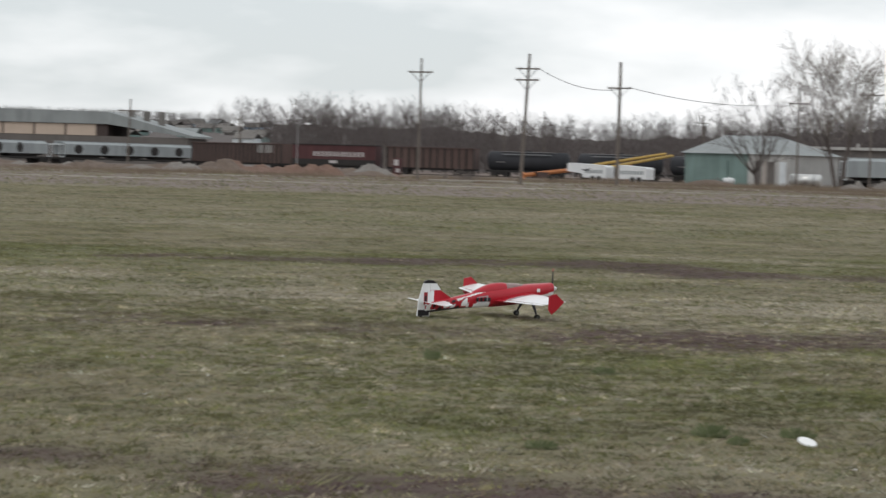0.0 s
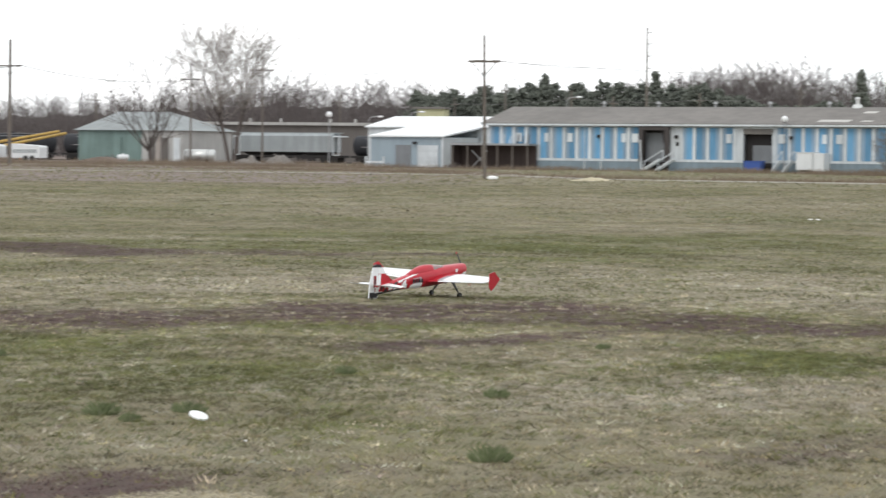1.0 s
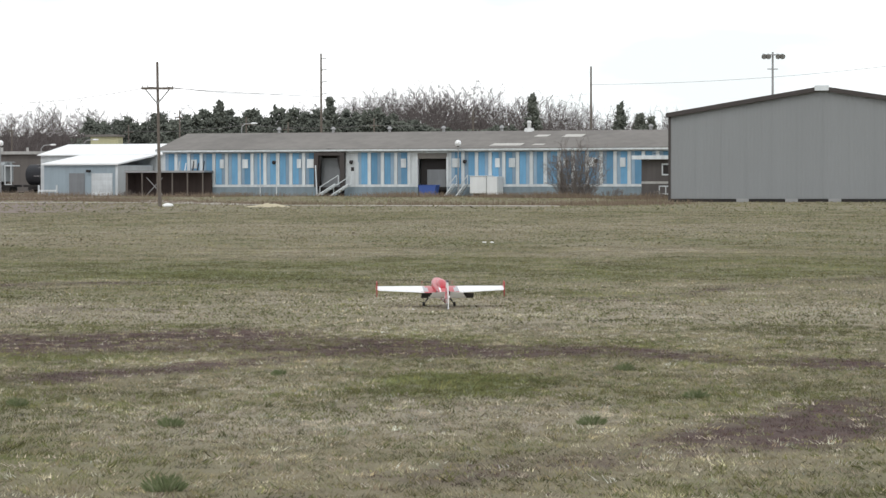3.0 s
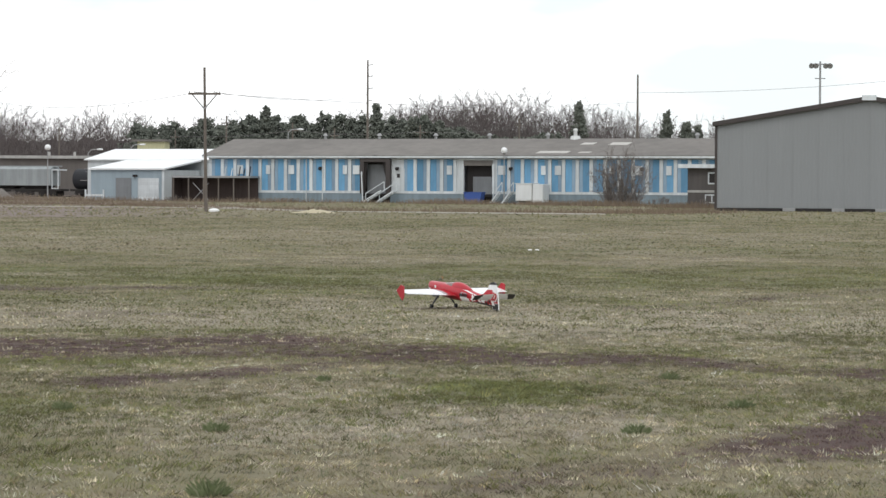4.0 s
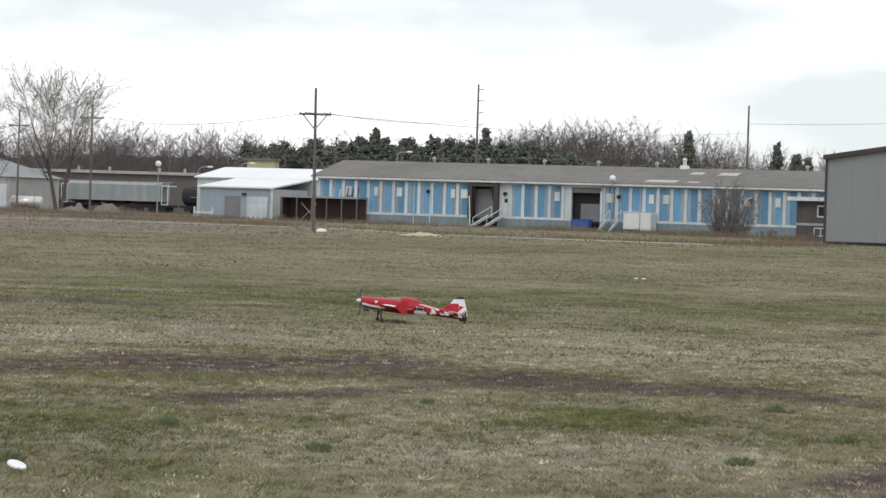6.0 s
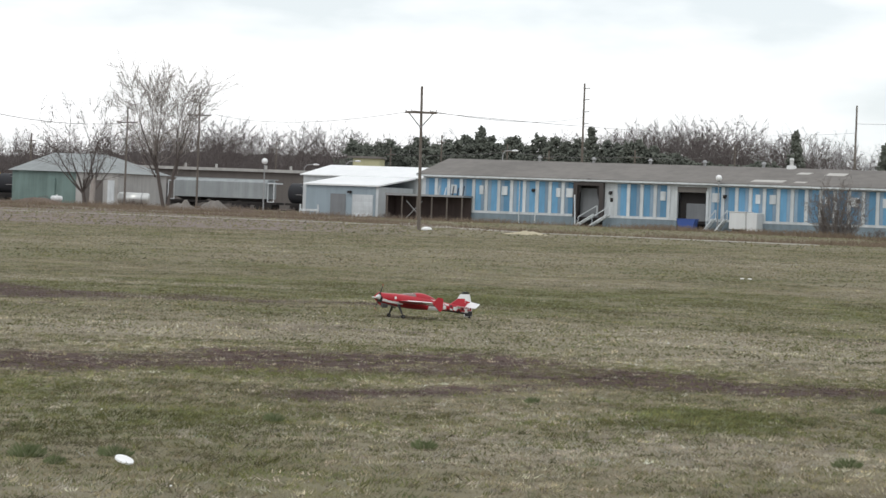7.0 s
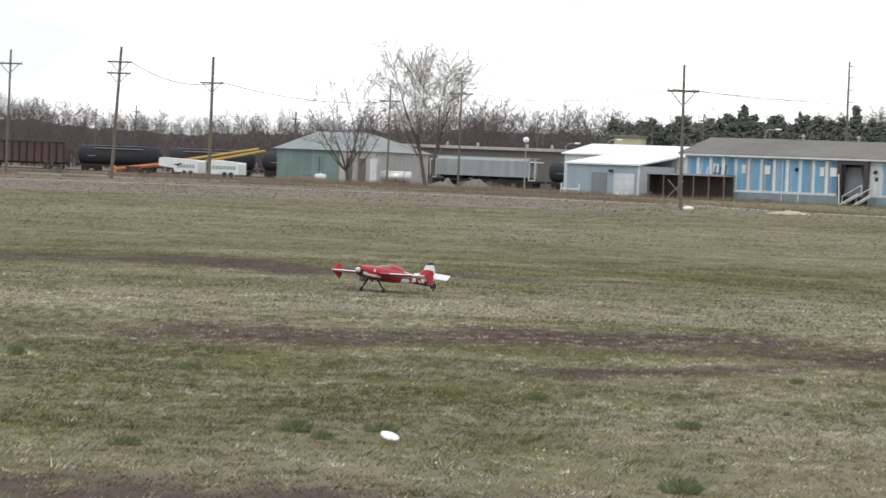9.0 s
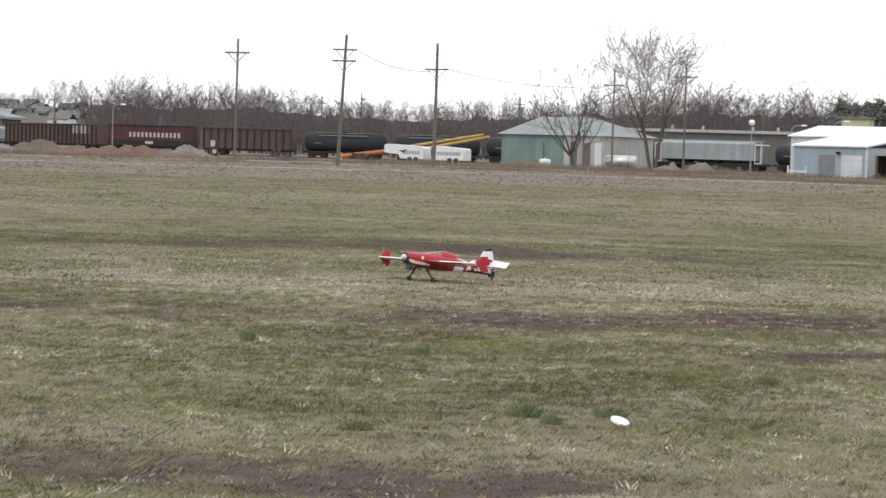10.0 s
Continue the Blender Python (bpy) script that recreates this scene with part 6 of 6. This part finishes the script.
        # undercarriage
        part("gear_leg", rods(((-0.005, y * 0.05, 0.205), (0.0, y * 0.17, 0.058), 0.012, 0.008), ((0.02, y * 0.05, 0.205), (0.004, y * 0.17, 0.058), 0.012, 0.008)), M["carbon"], p, "dark carbon undercarriage leg")
        w = part("wheel", rods(((0, -0.013, 0), (0, 0.012, 0), 0.027), sides=24), M["rubber"], p, "small black wheel")
        part("hub", rods(((0, -0.016, 0), (0, 0.016, 0), 0.013), ((0.008, -0.017, 0.009), (0.009, 0.017, 0.009), 0.004), sides=14), M["engine"], w)
        w.location = (0, y * 0.19, 0.027)
        w["spin"] = 1
        part("axle", rods(((0, y * 0.165, 0.05), (0, y * 0.2, 0.027), 0.005)), M["engine"], p)

    # fin and rudder
    def tail_side(z_root, points, name, label, mat):
        bm = prism(points, -0.008, 0.008)
        return part(name, bm, mat, p, label)

    zf = AXIS(-1.1)
    f = tail_side(0, [(-0.86, zf + 0.05), (-1.10, zf + 0.01), (-1.115, zf + 0.14), (-1.0, zf + 0.14)], "fin", "red lower fin", M["red"])
    part("fin_top", prism([(-0.998, zf + 0.142), (-1.115, zf + 0.142), (-1.122, zf + 0.205), (-1.048, zf + 0.205)], -0.008, 0.008), M["white"], p, "white upper fin")
    part("fin_cap", prism([(-1.050, zf + 0.207), (-1.192, zf + 0.207), (-1.184, zf + 0.226), (-1.145, zf + 0.240), (-1.090, zf + 0.236)], -0.009, 0.009), M["black"], p, "black fin cap")
    r = part("rudder", prism([(-1.124, zf + 0.205), (-1.103, zf - 0.02), (-1.118, zf - 0.112), (-1.25, zf - 0.108), (-1.24, zf + 0.04), (-1.194, zf + 0.205)], -0.007, 0.007), M["white"], p, "white rudder with dark and red markings")
    for y in (0.0085, -0.0085):
        foot = -0.035 if y > 0 else -0.05
        part("rudder_foot", boxes((-1.244, -1.122, y - 0.0012, y + 0.0012, zf - 0.107, zf + foot)), M["black"], r, "black foot of the rudder")
        part("fin_band", boxes((-1.116, -1.075, y - 0.001, y + 0.001, zf + 0.02, zf + 0.138)), M["white" if y < 0 else "red"], f, "band on the fin")
    # right side: a deep red block; left side: red with white and black slashes
    part("rudder_mark", boxes((-1.185, -1.145, -0.0095, -0.0075, zf + 0.0, zf + 0.12)), M["crimson"], r, "deep red block on the rudder")
    part("rudder_spot", boxes((-1.175, -1.155, -0.0105, -0.0065, zf + 0.03, zf + 0.085)), M["black"], r)
    part("rudder_flash", prism([(-1.112, zf - 0.03), (-1.232, zf - 0.03), (-1.222, zf + 0.05), (-1.195, zf + 0.095), (-1.122, zf + 0.115)], 0.0072, 0.0092), M["red"], r, "red panel on the rudder")
    for i, (x, z, w, mat) in enumerate(((-1.15, 0.05, 0.022, "white"), (-1.185, 0.01, 0.020, "white"), (-1.21, 0.0, 0.012, "black"), (-1.135, -0.01, 0.014, "black"), (-1.205, 0.04, 0.014, "white"))):
        part("rudder_slash", prism([(x - w / 2, zf + z - 0.02), (x + w / 2, zf + z - 0.02), (x + w / 2 - 0.02, zf + z + 0.025), (x - w / 2 - 0.02, zf + z + 0.025)], 0.0095, 0.0105), M[mat], r)
    # side lettering as plain bars
    for y in (-1, 1):
        part("side_mark", boxes(*[(-0.64 + i * 0.045, -0.61 + i * 0.045, y * 0.079 - 0.001, y * 0.079 + 0.001, AXIS(-0.56) - 0.02, AXIS(-0.56) + 0.015) for i in range(4)]), M["black"], p, "row of dark painted bars")
        part("nose_mark", boxes((0.05, 0.085, y * 0.0885 - 0.001, y * 0.0885 + 0.001, AXIS(0.06) + 0.0, AXIS(0.06) + 0.035)), M["white"], p, "small white mark on the nose")
    part("tail_leg", rods(((-1.12, 0, zf - 0.045), (-1.20, 0, 0.016), 0.004)), M["engine"], p)
    tw = part("tail_wheel", rods(((0, -0.008, 0), (0, 0.008, 0), 0.015), sides=16), M["rubber"], p, "tiny black tail wheel")
    tw.location = (-1.205, 0, 0.015)
    # propeller
    prop = part("propeller", rods(((-0.012, 0, 0), (0.012, 0, 0), 0.024), sides=16), M["carbon"], p, "two-blade spinning propeller")
    prop.location = (0.282, 0, AXIS(0.282))
    for s in (1, -1):
        bl = part("blade", prism([(-0.004, 0.0), (0.004, 0.0), (0.006, s * 0.08), (0.003, s * 0.175), (-0.003, s * 0.175), (-0.006, s * 0.08)], -0.005, 0.005), M["carbon"], prop, "dark propeller blade")
        part("tip", prism([(-0.003, s * 0.176), (0.003, s * 0.176), (0.002, s * 0.205), (-0.002, s * 0.205)], -0.004, 0.004), M["red"], bl, "red blade tip")
    return p, prop, [c for c in p.children if c.name.startswith("wheel")], [c for c in p.children if c.name.startswith("elevator")]


plane, propeller, plane_wheels, elevators = make_plane()

TAXI = [(0.00, -7.55, 23.81, 50.2, 3.0), (0.20, -6.47, 24.80, 50.5, 3.0), (0.50, -4.94, 25.86, 51.5, 3.0), (1.00, -2.70, 26.72, 56.8, 2.0),
        (1.50, -1.07, 27.19, 59.9, 1.0), (2.00, -0.03, 28.70, 60.4, 1.0), (2.20, 0.10, 29.54, 62.3, 1.0), (2.75, 0.71, 31.02, 82.0, 0.0),
        (3.30, 0.79, 32.00, 104.4, 0.0), (3.50, 0.67, 32.49, 109.7, 0.0), (4.00, 0.29, 32.99, 123.4, 0.0), (4.50, -0.08, 33.73, 132.0, 0.0),
        (5.00, -0.79, 34.72, 156.4, 0.0), (5.50, -1.41, 35.19, 175.5, 0.0), (6.15, -2.23, 35.30, 196.0, 0.0), (6.80, -3.03, 35.03, 213.1, 0.0),
        (7.00, -3.25, 34.76, 216.5, 0.0), (7.50, -3.92, 34.35, 225.9, 0.0), (8.00, -4.59, 34.07, 232.5, 0.0), (8.50, -5.71, 33.38, 237.8, 0.0),
        (9.00, -6.64, 31.78, 240.1, 0.0), (9.50, -7.25, 29.47, 242.0, 0.0), (10.00, -8.00, 28.21, 241.2, 0.0)]


def motions():
    rows = []
    for t, x, y, h, roll in TAXI:
        rows.append((t, pose(x, y, rise(x, y), roll, 0, h)))
    walk(plane, rows)
    n = 300
    hub = propeller.location.copy()
    walk(propeller, [(i / 30, Matrix.Translation(hub) @ Matrix.Rotation(radians(83 * i), 4, "X")) for i in range(n + 1)])
    # the wheels roll by the ground covered, in steps of a thirtieth of a second
    ts = [r[0] for r in TAXI]
    xs, ys = (np.interp(np.arange(n + 1) / 30, ts, [r[k] for r in TAXI]) for k in (1, 2))
    rolled = np.concatenate([[0], np.cumsum(np.minimum(np.hypot(np.diff(xs), np.diff(ys)) / 0.027, 1.5))])
    # the elevators are flat at first, then pulled up for the turn
    for e in elevators:
        place = e.location.copy()
        walk(e, [(t, Matrix.Translation(place) @ Matrix.Rotation(radians(a), 4, "Y")) for t, a in ((0.0, 8), (1.1, 8), (1.2, 18), (1.45, 38), (1.7, 40), (10.0, 40))])
    for w in plane_wheels:
        place = w.location.copy()
        walk(w, [(i / 30, Matrix.Translation(place) @ Matrix.Rotation(rolled[i], 4, "Y")) for i in range(n + 1)])


motions()
